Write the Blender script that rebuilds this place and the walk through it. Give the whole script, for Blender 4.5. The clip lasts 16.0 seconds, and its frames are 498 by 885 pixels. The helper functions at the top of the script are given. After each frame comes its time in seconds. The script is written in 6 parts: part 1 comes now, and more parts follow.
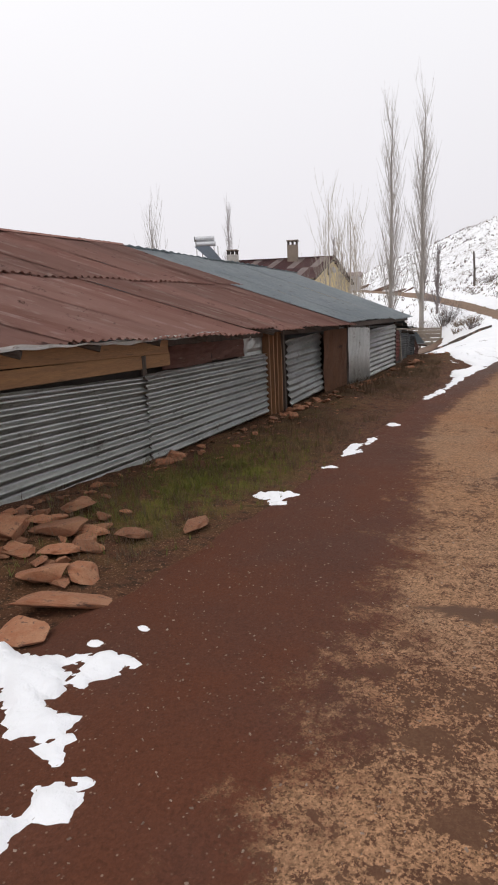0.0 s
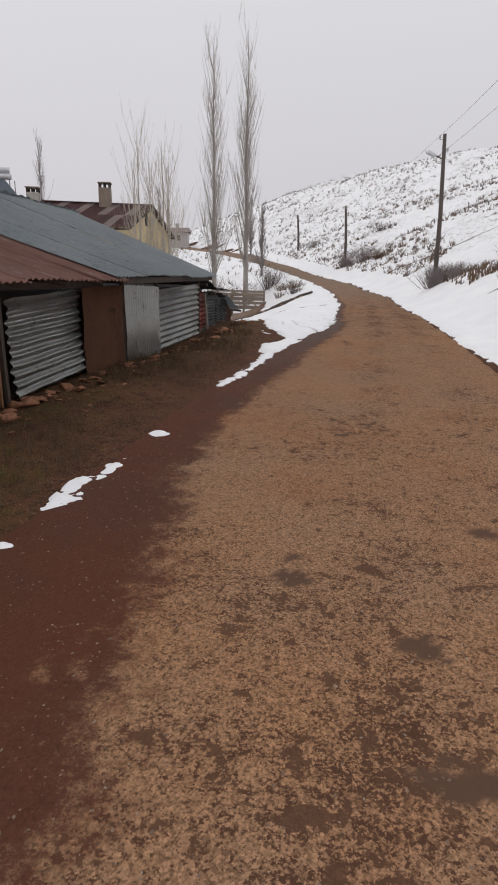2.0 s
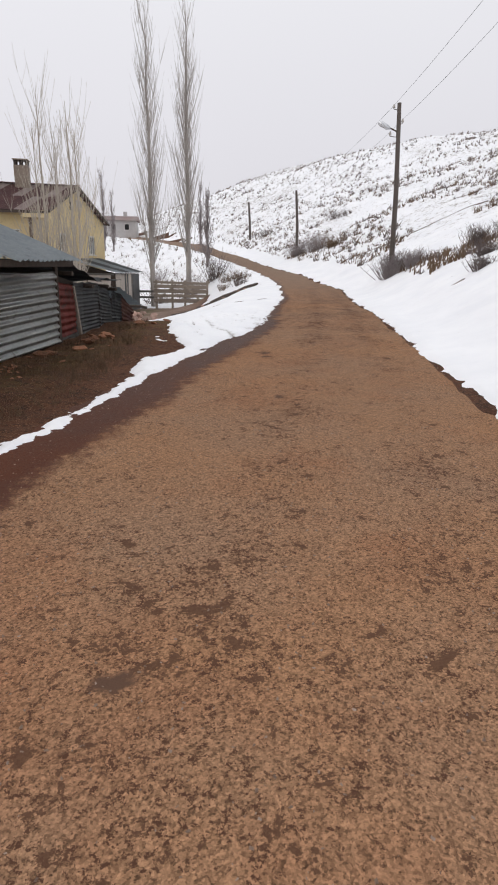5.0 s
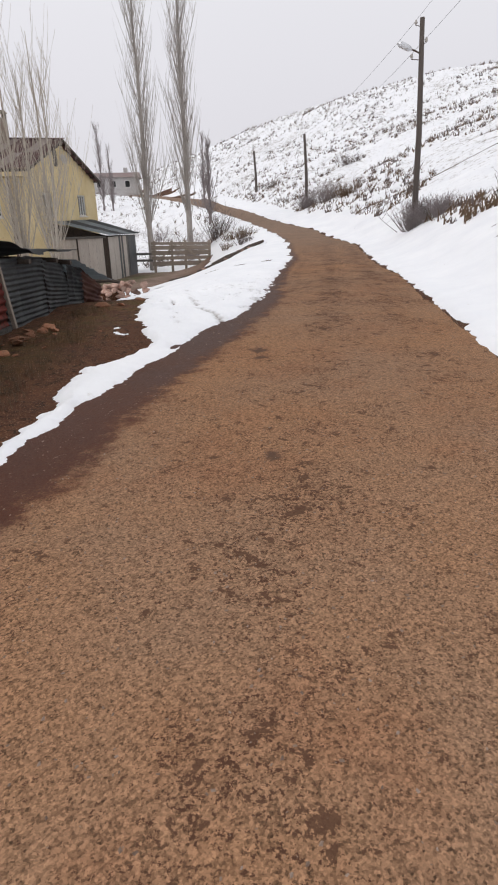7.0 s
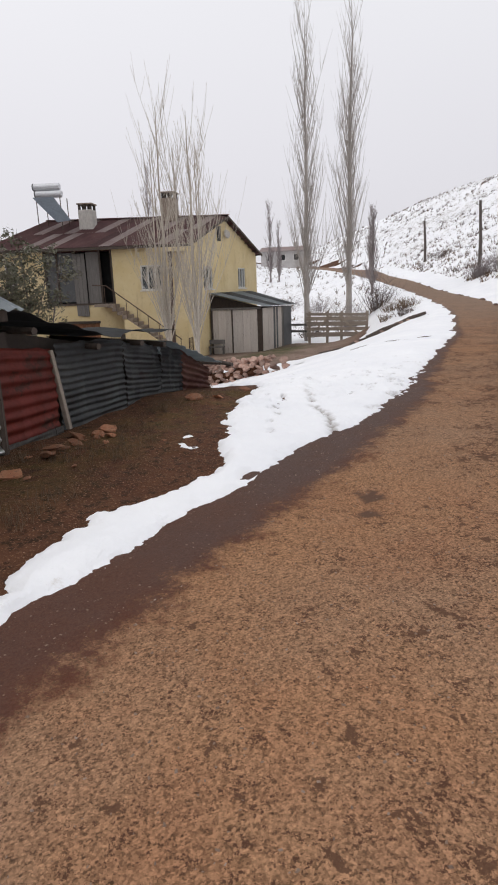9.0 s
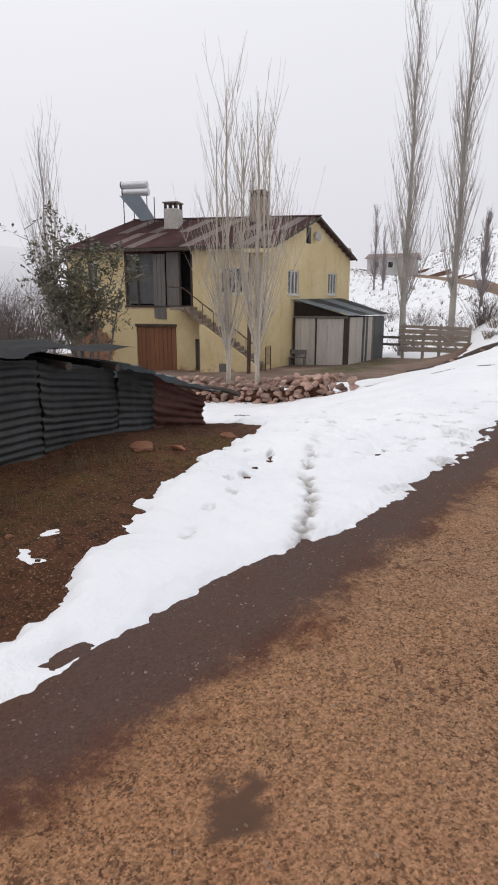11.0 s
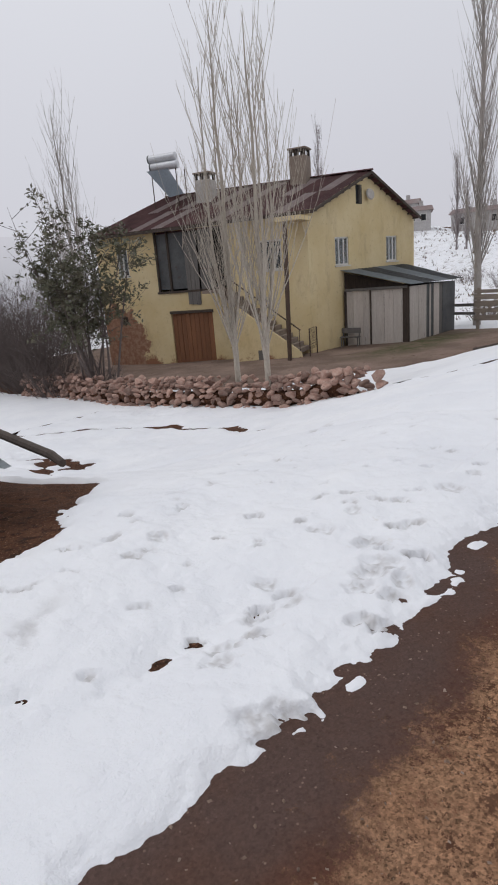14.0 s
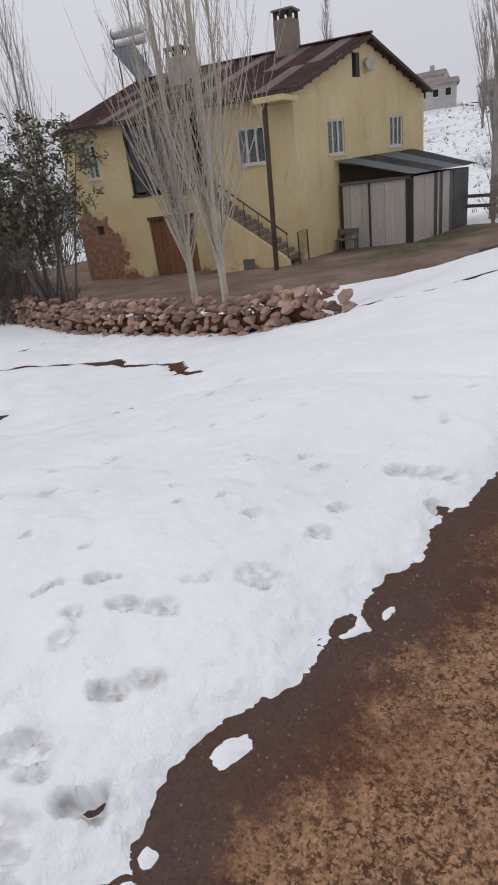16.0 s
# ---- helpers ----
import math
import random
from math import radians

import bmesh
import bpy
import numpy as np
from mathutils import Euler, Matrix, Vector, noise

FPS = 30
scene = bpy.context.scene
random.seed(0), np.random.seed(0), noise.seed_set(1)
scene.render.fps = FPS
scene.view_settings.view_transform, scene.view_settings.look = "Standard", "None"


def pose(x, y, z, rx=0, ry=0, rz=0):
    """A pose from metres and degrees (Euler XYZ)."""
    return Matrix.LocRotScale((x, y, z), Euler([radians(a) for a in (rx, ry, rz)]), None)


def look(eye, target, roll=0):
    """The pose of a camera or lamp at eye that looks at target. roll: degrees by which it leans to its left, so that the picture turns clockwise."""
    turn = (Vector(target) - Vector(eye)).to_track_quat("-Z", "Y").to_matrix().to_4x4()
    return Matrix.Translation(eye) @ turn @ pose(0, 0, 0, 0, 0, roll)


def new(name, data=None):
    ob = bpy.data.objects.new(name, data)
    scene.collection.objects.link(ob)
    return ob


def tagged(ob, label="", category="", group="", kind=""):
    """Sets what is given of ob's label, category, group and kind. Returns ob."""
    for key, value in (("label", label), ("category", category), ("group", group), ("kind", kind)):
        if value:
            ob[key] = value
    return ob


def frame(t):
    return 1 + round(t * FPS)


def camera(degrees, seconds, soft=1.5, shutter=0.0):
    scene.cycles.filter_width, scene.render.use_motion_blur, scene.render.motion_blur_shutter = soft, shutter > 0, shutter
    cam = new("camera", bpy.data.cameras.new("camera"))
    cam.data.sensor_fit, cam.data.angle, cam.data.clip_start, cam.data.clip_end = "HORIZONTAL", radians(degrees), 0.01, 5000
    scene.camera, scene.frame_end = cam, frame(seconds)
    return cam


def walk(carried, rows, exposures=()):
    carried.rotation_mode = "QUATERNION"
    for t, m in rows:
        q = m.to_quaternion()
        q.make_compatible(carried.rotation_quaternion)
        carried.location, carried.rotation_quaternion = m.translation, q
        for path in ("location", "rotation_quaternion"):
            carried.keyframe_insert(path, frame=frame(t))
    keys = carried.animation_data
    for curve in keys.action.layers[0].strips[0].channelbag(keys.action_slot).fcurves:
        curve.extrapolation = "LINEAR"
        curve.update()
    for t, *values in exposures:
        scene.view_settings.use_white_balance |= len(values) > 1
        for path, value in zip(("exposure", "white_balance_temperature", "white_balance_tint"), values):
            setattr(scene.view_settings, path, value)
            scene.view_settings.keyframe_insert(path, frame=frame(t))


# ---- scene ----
cam = camera(46.0, 16.0, 1.9)
PATH = [
    (0, (0.502, -1.252, 2.064), (-0.446, 0.458, 1.641), -2.6),
    (0.5, (0.436, -0.349, 2.018), (-0.488, 1.388, 1.659), -3.7),
    (1, (0.337, 0.408, 2.021), (-0.388, 2.225, 1.603), -1.0),
    (1.5, (0.406, 1.165, 2.02), (-0.17, 3.032, 1.595), -4.8),
    (2, (0.355, 1.944, 1.975), (-0.06, 3.818, 1.411), 0.9),
    (2.5, (0.477, 2.736, 1.949), (0.108, 4.59, 1.297), -4.3),
    (3, (0.503, 3.382, 1.972), (0.26, 5.271, 1.36), 1.2),
    (3.5, (0.672, 3.971, 1.923), (0.275, 5.84, 1.331), -3.4),
    (4, (0.713, 4.674, 1.899), (0.365, 6.528, 1.237), 1.2),
    (4.5, (0.76, 5.374, 1.908), (0.343, 7.223, 1.271), -2.8),
    (5, (0.778, 6.046, 1.843), (0.486, 7.935, 1.257), 0.9),
    (5.2, (0.801, 6.384, 1.871), (0.514, 8.263, 1.249), -0.1),
    (7.3, (0.611, 9.232, 1.887), (0.248, 11.064, 1.171), -2.2),
    (7.5, (0.628, 9.461, 1.88), (0.22, 11.321, 1.269), -3.1),
    (8, (0.592, 10.151, 1.88), (0.111, 12.002, 1.294), -0.3),
    (8.5, (0.57, 10.744, 1.943), (-0.136, 12.563, 1.503), -2.0),
    (9, (0.528, 11.515, 1.917), (-0.323, 13.255, 1.42), -1.9),
    (9.5, (0.494, 12.228, 1.92), (-0.495, 13.901, 1.446), -2.7),
    (10, (0.476, 13.027, 1.91), (-0.695, 14.56, 1.382), -3.0),
    (10.2, (0.423, 13.328, 1.875), (-0.688, 14.922, 1.402), 0.5),
    (12.3, (0.39, 16.327, 2.001), (-0.86, 17.779, 1.425), 0.3),
    (12.5, (0.301, 16.703, 1.976), (-0.936, 18.102, 1.26), -0.3),
    (13, (0.251, 17.233, 1.983), (-1.104, 18.559, 1.346), -5.2),
    (13.5, (0.093, 17.772, 1.962), (-1.211, 19.121, 1.268), 0.1),
    (14, (0.055, 18.279, 2.006), (-1.312, 19.633, 1.462), -4.7),
    (14.5, (-0.047, 18.806, 2.012), (-1.41, 20.163, 1.463), -0.9),
    (15, (-0.086, 19.369, 2.032), (-1.503, 20.663, 1.469), -5.4),
    (15.5, (-0.133, 19.961, 1.995), (-1.559, 21.198, 1.334), -3.5),
    (16, (-0.202, 20.559, 1.962), (-1.567, 21.76, 1.128), -7.6),
]
walk(cam, [(t, look(eye, target, roll)) for t, eye, target, roll in PATH], [(0, 0.15, 6650, 13), (0.6, -0.36, 6650, 13), (1.3, -0.4, 6650, 13), (3, 0.0, 6600, 13), (5, 0.0, 6550, 13), (10, 0.0, 6550, 13), (12.5, 0.0, 6400, 13), (13, 0.0, 6400, 13), (14, -0.3, 6350, 13), (14.5, -0.27, 6350, 13), (16, -0.32, 6350, 13)])

# ---- world and light: overcast winter day ----
world = bpy.data.worlds.new("overcast")
scene.world = world
world.use_nodes = True
wn, wl = world.node_tree.nodes, world.node_tree.links
wn.clear()
w_out, w_bg = wn.new("ShaderNodeOutputWorld"), wn.new("ShaderNodeBackground")
w_sky = wn.new("ShaderNodeTexSky")
w_sky.sky_type, w_sky.sun_disc = "NISHITA", False
w_sky.sun_elevation, w_sky.sun_rotation = radians(38), radians(-60)
w_sat = wn.new("ShaderNodeHueSaturation")
w_sat.inputs["Saturation"].default_value = 0.12
w_sat.inputs["Value"].default_value = 0.055
w_co, w_sep, w_ramp = wn.new("ShaderNodeTexCoord"), wn.new("ShaderNodeSeparateXYZ"), wn.new("ShaderNodeValToRGB")
w_noise, w_add = wn.new("ShaderNodeTexNoise"), wn.new("ShaderNodeMath")
w_noise.inputs["Scale"].default_value, w_noise.inputs["Detail"].default_value = 1.6, 3
w_add.operation = "MULTIPLY_ADD"
w_add.inputs[1].default_value = 0.10
w_ramp.color_ramp.elements[0].position, w_ramp.color_ramp.elements[0].color = 0.02, (0.60, 0.60, 0.635, 1)
w_ramp.color_ramp.elements[1].position, w_ramp.color_ramp.elements[1].color = 0.62, (0.80, 0.825, 0.85, 1)
e = w_ramp.color_ramp.elements.new(0.22)
e.color = (0.66, 0.668, 0.705, 1)
w_mix = wn.new("ShaderNodeMixRGB")
w_mix.inputs[0].default_value = 0.88
wl.new(w_co.outputs["Generated"], w_sep.inputs[0])
wl.new(w_co.outputs["Generated"], w_noise.inputs["Vector"])
wl.new(w_noise.outputs["Fac"], w_add.inputs[0])
wl.new(w_sep.outputs["Z"], w_add.inputs[2])
wl.new(w_add.outputs[0], w_ramp.inputs[0])
wl.new(w_sky.outputs[0], w_sat.inputs["Color"])
wl.new(w_sat.outputs[0], w_mix.inputs[1])
wl.new(w_ramp.outputs[0], w_mix.inputs[2])
wl.new(w_mix.outputs[0], w_bg.inputs[0])
wl.new(w_bg.outputs[0], w_out.inputs[0])
w_bg.inputs[1].default_value = 1.2

sun_data = bpy.data.lights.new("sun", "SUN")
sun_data.energy, sun_data.angle, sun_data.color = 0.8, radians(25), (1, 0.97, 0.93)
sun = new("sun", sun_data)
sun.matrix_world = look((0, 0, 30), (17, 14, 0))


# ---- materials ----
def ramp_set(node, stops):
    el = node.color_ramp.elements
    while len(el) > 1:
        el.remove(el[-1])
    el[0].position, el[0].color = stops[0][0], (*stops[0][1], 1)
    for p, c in stops[1:]:
        el.new(p).color = (*c, 1)


class Nodes:
    """A small builder for a procedural material."""

    def __init__(self, name, rough=0.8, metal=0.0):
        self.m = bpy.data.materials.new(name)
        self.m.use_nodes = True
        self.n, self.l = self.m.node_tree.nodes, self.m.node_tree.links
        self.b = self.n["Principled BSDF"]
        self.b.inputs["Roughness"].default_value = rough
        self.b.inputs["Metallic"].default_value = metal
        self.co = self.n.new("ShaderNodeTexCoord")

    def vec(self, scale=(1, 1, 1), source="Object"):
        mp = self.n.new("ShaderNodeMapping")
        mp.inputs["Scale"].default_value = scale
        self.l.new(self.co.outputs[source], mp.inputs[0])
        return mp.outputs[0]

    def noise(self, scale, detail=4, rough=0.6, stretch=(1, 1, 1), source="Object", distortion=0.0):
        t = self.n.new("ShaderNodeTexNoise")
        t.inputs["Scale"].default_value, t.inputs["Detail"].default_value = scale, detail
        t.inputs["Roughness"].default_value, t.inputs["Distortion"].default_value = rough, distortion
        self.l.new(self.vec(stretch, source), t.inputs["Vector"])
        return t.outputs["Fac"]

    def cells(self, scale, stretch=(1, 1, 1), out="Distance"):
        t = self.n.new("ShaderNodeTexVoronoi")
        t.inputs["Scale"].default_value = scale
        self.l.new(self.vec(stretch), t.inputs["Vector"])
        return t.outputs[out]

    def ramp(self, fac, stops):
        r = self.n.new("ShaderNodeValToRGB")
        ramp_set(r, stops)
        self.l.new(fac, r.inputs[0])
        return r.outputs[0]

    def mask(self, fac, lo, hi):
        return self.ramp(fac, [(lo, (0, 0, 0)), (hi, (1, 1, 1))])

    def mix(self, fac, a, b, mode="MIX"):
        x = self.n.new("ShaderNodeMixRGB")
        x.blend_type = mode
        for i, v in enumerate((fac, a, b)):
            if isinstance(v, (int, float)):
                x.inputs[i].default_value = v if i == 0 else (v, v, v, 1)
            elif isinstance(v, tuple):
                x.inputs[i].default_value = (*v, 1)
            else:
                self.l.new(v, x.inputs[i])
        return x.outputs[0]

    def math(self, op, a, b=0.0):
        x = self.n.new("ShaderNodeMath")
        x.operation = op
        for i, v in enumerate((a, b)):
            if isinstance(v, (int, float)):
                x.inputs[i].default_value = v
            else:
                self.l.new(v, x.inputs[i])
        return x.outputs[0]

    def attr(self, name):
        a = self.n.new("ShaderNodeAttribute")
        a.attribute_name = name
        return a.outputs["Fac"]

    def rnd(self):
        return self.n.new("ShaderNodeObjectInfo").outputs["Random"]

    def out(self, colour, bump=None, strength=0.3, dist=0.02, rough=None):
        if isinstance(colour, tuple):
            self.b.inputs["Base Color"].default_value = (*colour, 1)
        else:
            self.l.new(colour, self.b.inputs["Base Color"])
        if bump is not None:
            k = self.n.new("ShaderNodeBump")
            k.inputs["Strength"].default_value, k.inputs["Distance"].default_value = strength, dist
            self.l.new(bump, k.inputs["Height"])
            self.l.new(k.outputs[0], self.b.inputs["Normal"])
        if rough is not None:
            self.l.new(rough, self.b.inputs["Roughness"])
        return self.m


def simple(name, a, b, scale=3.0, rough=0.8, metal=0.0, stretch=(1, 1, 1), bump=0.2, spot=None, spot_at=0.6, vary=0.0):
    k = Nodes(name, rough, metal)
    n1 = k.noise(scale, 5, 0.65, stretch)
    n2 = k.noise(scale * 9, 3, 0.6, stretch)
    c = k.mix(k.mask(n1, 0.3, 0.7), a, b)
    c = k.mix(0.35, c, k.ramp(n2, [(0.3, (0.35, 0.35, 0.35)), (0.7, (0.75, 0.75, 0.75))]), "OVERLAY")
    if spot:
        c = k.mix(k.mask(k.noise(scale * 1.7, 6, 0.7, stretch), spot_at, spot_at + 0.06), c, spot)
    if vary:
        c = k.mix(1.0, c, k.ramp(k.rnd(), [(0, (1 - vary,) * 3), (1, (1, 1, 1))]), "MULTIPLY")
    return k.out(c, n2, bump, 0.01)


def road_material():
    k = Nodes("packed_gravel", 0.9)
    k.b.inputs["Specular IOR Level"].default_value = 0.10
    chips = k.math("ADD", k.math("MULTIPLY", k.cells(130, out="Color"), 0.6), k.math("MULTIPLY", k.cells(68, out="Color"), 0.4))
    grit = k.math("ADD", k.math("MULTIPLY", chips, 0.6), k.math("MULTIPLY", k.noise(55, 4, 0.8), 0.4))
    big, mid, fine = k.noise(0.55, 4, 0.6), k.noise(15.0, 7, 0.78), k.noise(60, 4, 0.75)
    base = k.mix(k.mask(big, 0.35, 0.65), (0.292, 0.156, 0.084), (0.270, 0.160, 0.098))
    base = k.mix(k.math("MULTIPLY", k.mask(k.noise(0.8, 6, 0.7), 0.50, 0.70), 0.6), base, (0.245, 0.115, 0.062))
    base = k.mix(0.95, base, k.ramp(grit, [(0.25, (0.12,) * 3), (0.48, (0.50,) * 3), (0.74, (0.93,) * 3)]), "OVERLAY")
    # dust worn through to the dark ground: fine flecks, clustered in the wheel tracks, and broad damp spots
    fr = k.math("ADD", k.math("MULTIPLY", mid, 0.6), k.math("MULTIPLY", fine, 0.4))
    worn = k.math("ADD", k.math("MULTIPLY", k.attr("coarse"), 0.06), k.math("MULTIPLY", k.attr("lane"), 0.035))
    worn = k.math("ADD", worn, k.math("MULTIPLY", k.math("SUBTRACT", k.noise(1.4, 4, 0.6), 0.5), 0.24))
    base = k.mix(k.mask(k.math("ADD", fr, worn), 0.588, 0.616), base, (0.095, 0.046, 0.028))
    blot = k.math("ADD", k.math("ADD", k.math("MULTIPLY", k.noise(7.0, 6, 0.68, (1, 1, 1), "Object", 0.4), 0.8), k.math("MULTIPLY", fine, 0.2)), worn)
    base = k.mix(k.math("MULTIPLY", k.mask(blot, 0.606, 0.626), 0.9), base, (0.110, 0.056, 0.034))
    # dark wet margin
    edge = k.math("ADD", k.attr("margin"), k.math("MULTIPLY", k.math("SUBTRACT", k.noise(2.6, 9, 0.85), 0.5), 1.7))
    edge = k.math("ADD", edge, k.math("MULTIPLY", k.math("SUBTRACT", chips, 0.5), 0.25))
    wet = k.mask(edge, 0.40, 0.62)
    wetc = k.mix(k.mask(k.noise(1.1, 3), 0.4, 0.65), (0.104, 0.037, 0.020), (0.090, 0.038, 0.025))
    inner_ = k.math("MULTIPLY", k.attr("greyed"), k.mask(k.math("ADD", k.attr("margin"), k.math("MULTIPLY", k.noise(2.2, 5, 0.7), 0.5)), 0.62, 0.98))
    wetc = k.mix(inner_, wetc, k.mix(k.mask(k.noise(0.9, 5, 0.7), 0.42, 0.62), (0.102, 0.064, 0.053), (0.105, 0.056, 0.040)))
    wetc = k.mix(0.7, wetc, k.ramp(grit, [(0.1, (0.22,) * 3), (0.9, (0.78,) * 3)]), "OVERLAY")
    wetc = k.mix(k.math("MULTIPLY", k.mask(k.cells(31), 0.17, 0.09), k.mask(k.noise(9, 3), 0.45, 0.6)), wetc, (0.24, 0.165, 0.125))
    base = k.mix(wet, base, wetc)
    base = k.mix(k.math("MULTIPLY", k.attr("distant"), 0.8), base, (0.235, 0.170, 0.130))
    base = k.mix(k.attr("puddle"), base, (0.120, 0.068, 0.046))
    h = k.math("ADD", k.math("MULTIPLY", fine, 0.5), k.math("MULTIPLY", chips, 0.9))
    rough = k.mix(wet, 0.92, 0.72)
    return k.out(base, h, 0.9, 0.016, rough)


def earth_material():
    k = Nodes("wet_earth", 0.92)
    k.b.inputs["Specular IOR Level"].default_value = 0.15
    n1, n2, n3 = k.noise(1.4, 5, 0.65), k.noise(11, 5, 0.7), k.noise(60, 3, 0.7)
    c = k.mix(k.mask(n1, 0.35, 0.65), (0.060, 0.026, 0.015), (0.110, 0.048, 0.026))
    c = k.mix(k.mask(n2, 0.50, 0.62), c, (0.036, 0.019, 0.012))
    c = k.mix(k.mask(n3, 0.56, 0.66), c, (0.24, 0.125, 0.072))
    c = k.mix(k.mask(k.cells(22), 0.16, 0.10), c, (0.27, 0.16, 0.11))
    moss = k.math("MULTIPLY", k.attr("moss"), k.mask(k.noise(3.2, 6, 0.75), 0.42, 0.56))
    c = k.mix(moss, c, (0.13, 0.13, 0.02))
    yc = k.mix(k.mask(k.noise(0.55, 6, 0.72), 0.40, 0.60), (0.18, 0.13, 0.104), (0.30, 0.222, 0.18))
    yc = k.mix(k.mask(k.noise(2.2, 7, 0.8), 0.56, 0.66), yc, (0.085, 0.058, 0.044))
    c = k.mix(k.math("MULTIPLY", k.attr("yard"), 0.88), c, yc)
    c = k.mix(k.math("MULTIPLY", k.attr("turf"), k.mask(k.noise(1.6, 7, 0.8), 0.36, 0.56)), c, (0.075, 0.082, 0.030))
    h = k.math("ADD", k.math("MULTIPLY", n2, 0.7), k.math("MULTIPLY", n3, 0.4))
    return k.out(c, h, 0.9, 0.05)


def snow_material():
    k = Nodes("old_snow", 0.6)
    k.b.inputs["Subsurface Weight"].default_value = 0.0
    n1, n2 = k.noise(0.9, 4), k.noise(28, 4, 0.7)
    c = k.mix(k.mask(n1, 0.3, 0.7), (0.80, 0.81, 0.84), (0.88, 0.885, 0.90))
    c = k.mix(k.mask(k.noise(5, 6, 0.75), 0.64, 0.80), c, (0.62, 0.58, 0.53))
    scrub = k.attr("scrub")
    f = k.math("ADD", k.math("MULTIPLY", k.noise(2.6, 7, 0.8, (1, 1, 1)), 0.75), k.math("MULTIPLY", k.noise(0.16, 4, 0.6), 0.25))
    s = k.mask(f, 0.53, 0.60)
    c = k.mix(k.math("MULTIPLY", scrub, s), c, (0.20, 0.165, 0.13))
    c = k.mix(k.math("MULTIPLY", k.attr("tread"), 0.95), c, (0.27, 0.235, 0.205))
    h = k.math("ADD", k.math("ADD", n1, k.math("MULTIPLY", k.noise(5, 5, 0.7), 0.7)), k.math("MULTIPLY", n2, 0.22))
    return k.out(c, h, 0.6, 0.06)


M_ROAD, M_EARTH, M_SNOW = road_material(), earth_material(), snow_material()


def rust_roof_material():
    k = Nodes("rusted_roof_tin", 0.72, 0.15)
    def streak(scale, detail):
        t = k.n.new("ShaderNodeTexNoise")
        t.inputs["Scale"].default_value, t.inputs["Detail"].default_value, t.inputs["Roughness"].default_value = scale, detail, 0.7
        mp = k.n.new("ShaderNodeMapping")
        mp.vector_type = "TEXTURE"
        mp.inputs["Rotation"].default_value = (0, 0, radians(38))
        mp.inputs["Scale"].default_value = (4.0, 0.5, 3.0)
        k.l.new(k.co.outputs["Object"], mp.inputs[0])
        k.l.new(mp.outputs[0], t.inputs["Vector"])
        return t.outputs["Fac"]

    n1, n2 = streak(1.0, 5), streak(4.5, 5)
    c = k.mix(k.mask(n1, 0.32, 0.68), (0.31, 0.155, 0.122), (0.41, 0.245, 0.205))
    c = k.mix(k.math("MULTIPLY", k.mask(n2, 0.55, 0.64), 0.7), c, (0.50, 0.36, 0.31))
    c = k.mix(k.mask(k.noise(3.1, 6, 0.75), 0.6, 0.7), c, (0.10, 0.045, 0.036))
    c = k.mix(1.0, c, k.ramp(k.rnd(), [(0, (0.84,) * 3), (1, (1.12, 1.08, 1.08))]), "MULTIPLY")
    return k.out(c, n2, 0.3, 0.01)


def galvanised_material(name, a, b, stain, rough=0.45, metal=0.55):
    k = Nodes(name, rough, metal)
    n1, n2 = k.noise(1.3, 5, 0.7), k.noise(17, 4, 0.7)
    c = k.mix(k.mask(n1, 0.3, 0.7), a, b)
    c = k.mix(k.mask(k.noise(4.2, 7, 0.75), 0.57, 0.70), c, stain)
    c = k.mix(0.3, c, k.ramp(n2, [(0.3, (0.35,) * 3), (0.7, (0.7,) * 3)]), "OVERLAY")
    return k.out(c, n2, 0.15, 0.01)


M_RUSTROOF = rust_roof_material()
M_GREYROOF = galvanised_material("dull_blue_grey_tin", (0.29, 0.325, 0.345), (0.37, 0.40, 0.415), (0.22, 0.21, 0.20), 0.6, 0.1)
M_ZINC = galvanised_material("weathered_zinc_sheet", (0.42, 0.42, 0.40), (0.60, 0.60, 0.58), (0.20, 0.16, 0.13), 0.30, 0.85)
M_PALETIN = galvanised_material("pale_peeling_tin", (0.58, 0.56, 0.54), (0.74, 0.72, 0.70), (0.30, 0.20, 0.15), 0.7, 0.05)
M_DARKZINC = galvanised_material("dark_zinc_sheet", (0.070, 0.074, 0.077), (0.135, 0.138, 0.138), (0.09, 0.066, 0.055), 0.55, 0.3)
M_REDTIN = simple("red_painted_tin", (0.27, 0.045, 0.032), (0.17, 0.036, 0.027), 2.0, 0.6, 0.1, (1, 1, 1), 0.2, (0.10, 0.035, 0.025), 0.56)
M_RUST = simple("rusted_flat_sheet", (0.145, 0.062, 0.035), (0.205, 0.095, 0.05), 2.0, 0.85, 0.1, (1, 1, 1), 0.25, (0.09, 0.045, 0.03), 0.6)
M_BROWNTIN = simple("brown_rusty_tin", (0.13, 0.045, 0.035), (0.20, 0.10, 0.075), 2.5, 0.75, 0.1, (1, 0.4, 2), 0.25, (0.27, 0.18, 0.13), 0.6)
M_TAR = simple("black_roofing_sheet", (0.020, 0.021, 0.022), (0.045, 0.045, 0.046), 3, 0.7, 0, (1, 1, 1), 0.3)
M_PLANK = simple("warm_bare_plank", (0.30, 0.155, 0.066), (0.20, 0.105, 0.050), 2.2, 0.8, 0, (6, 0.6, 6), 0.3, (0.09, 0.055, 0.035), 0.63, 0.25)
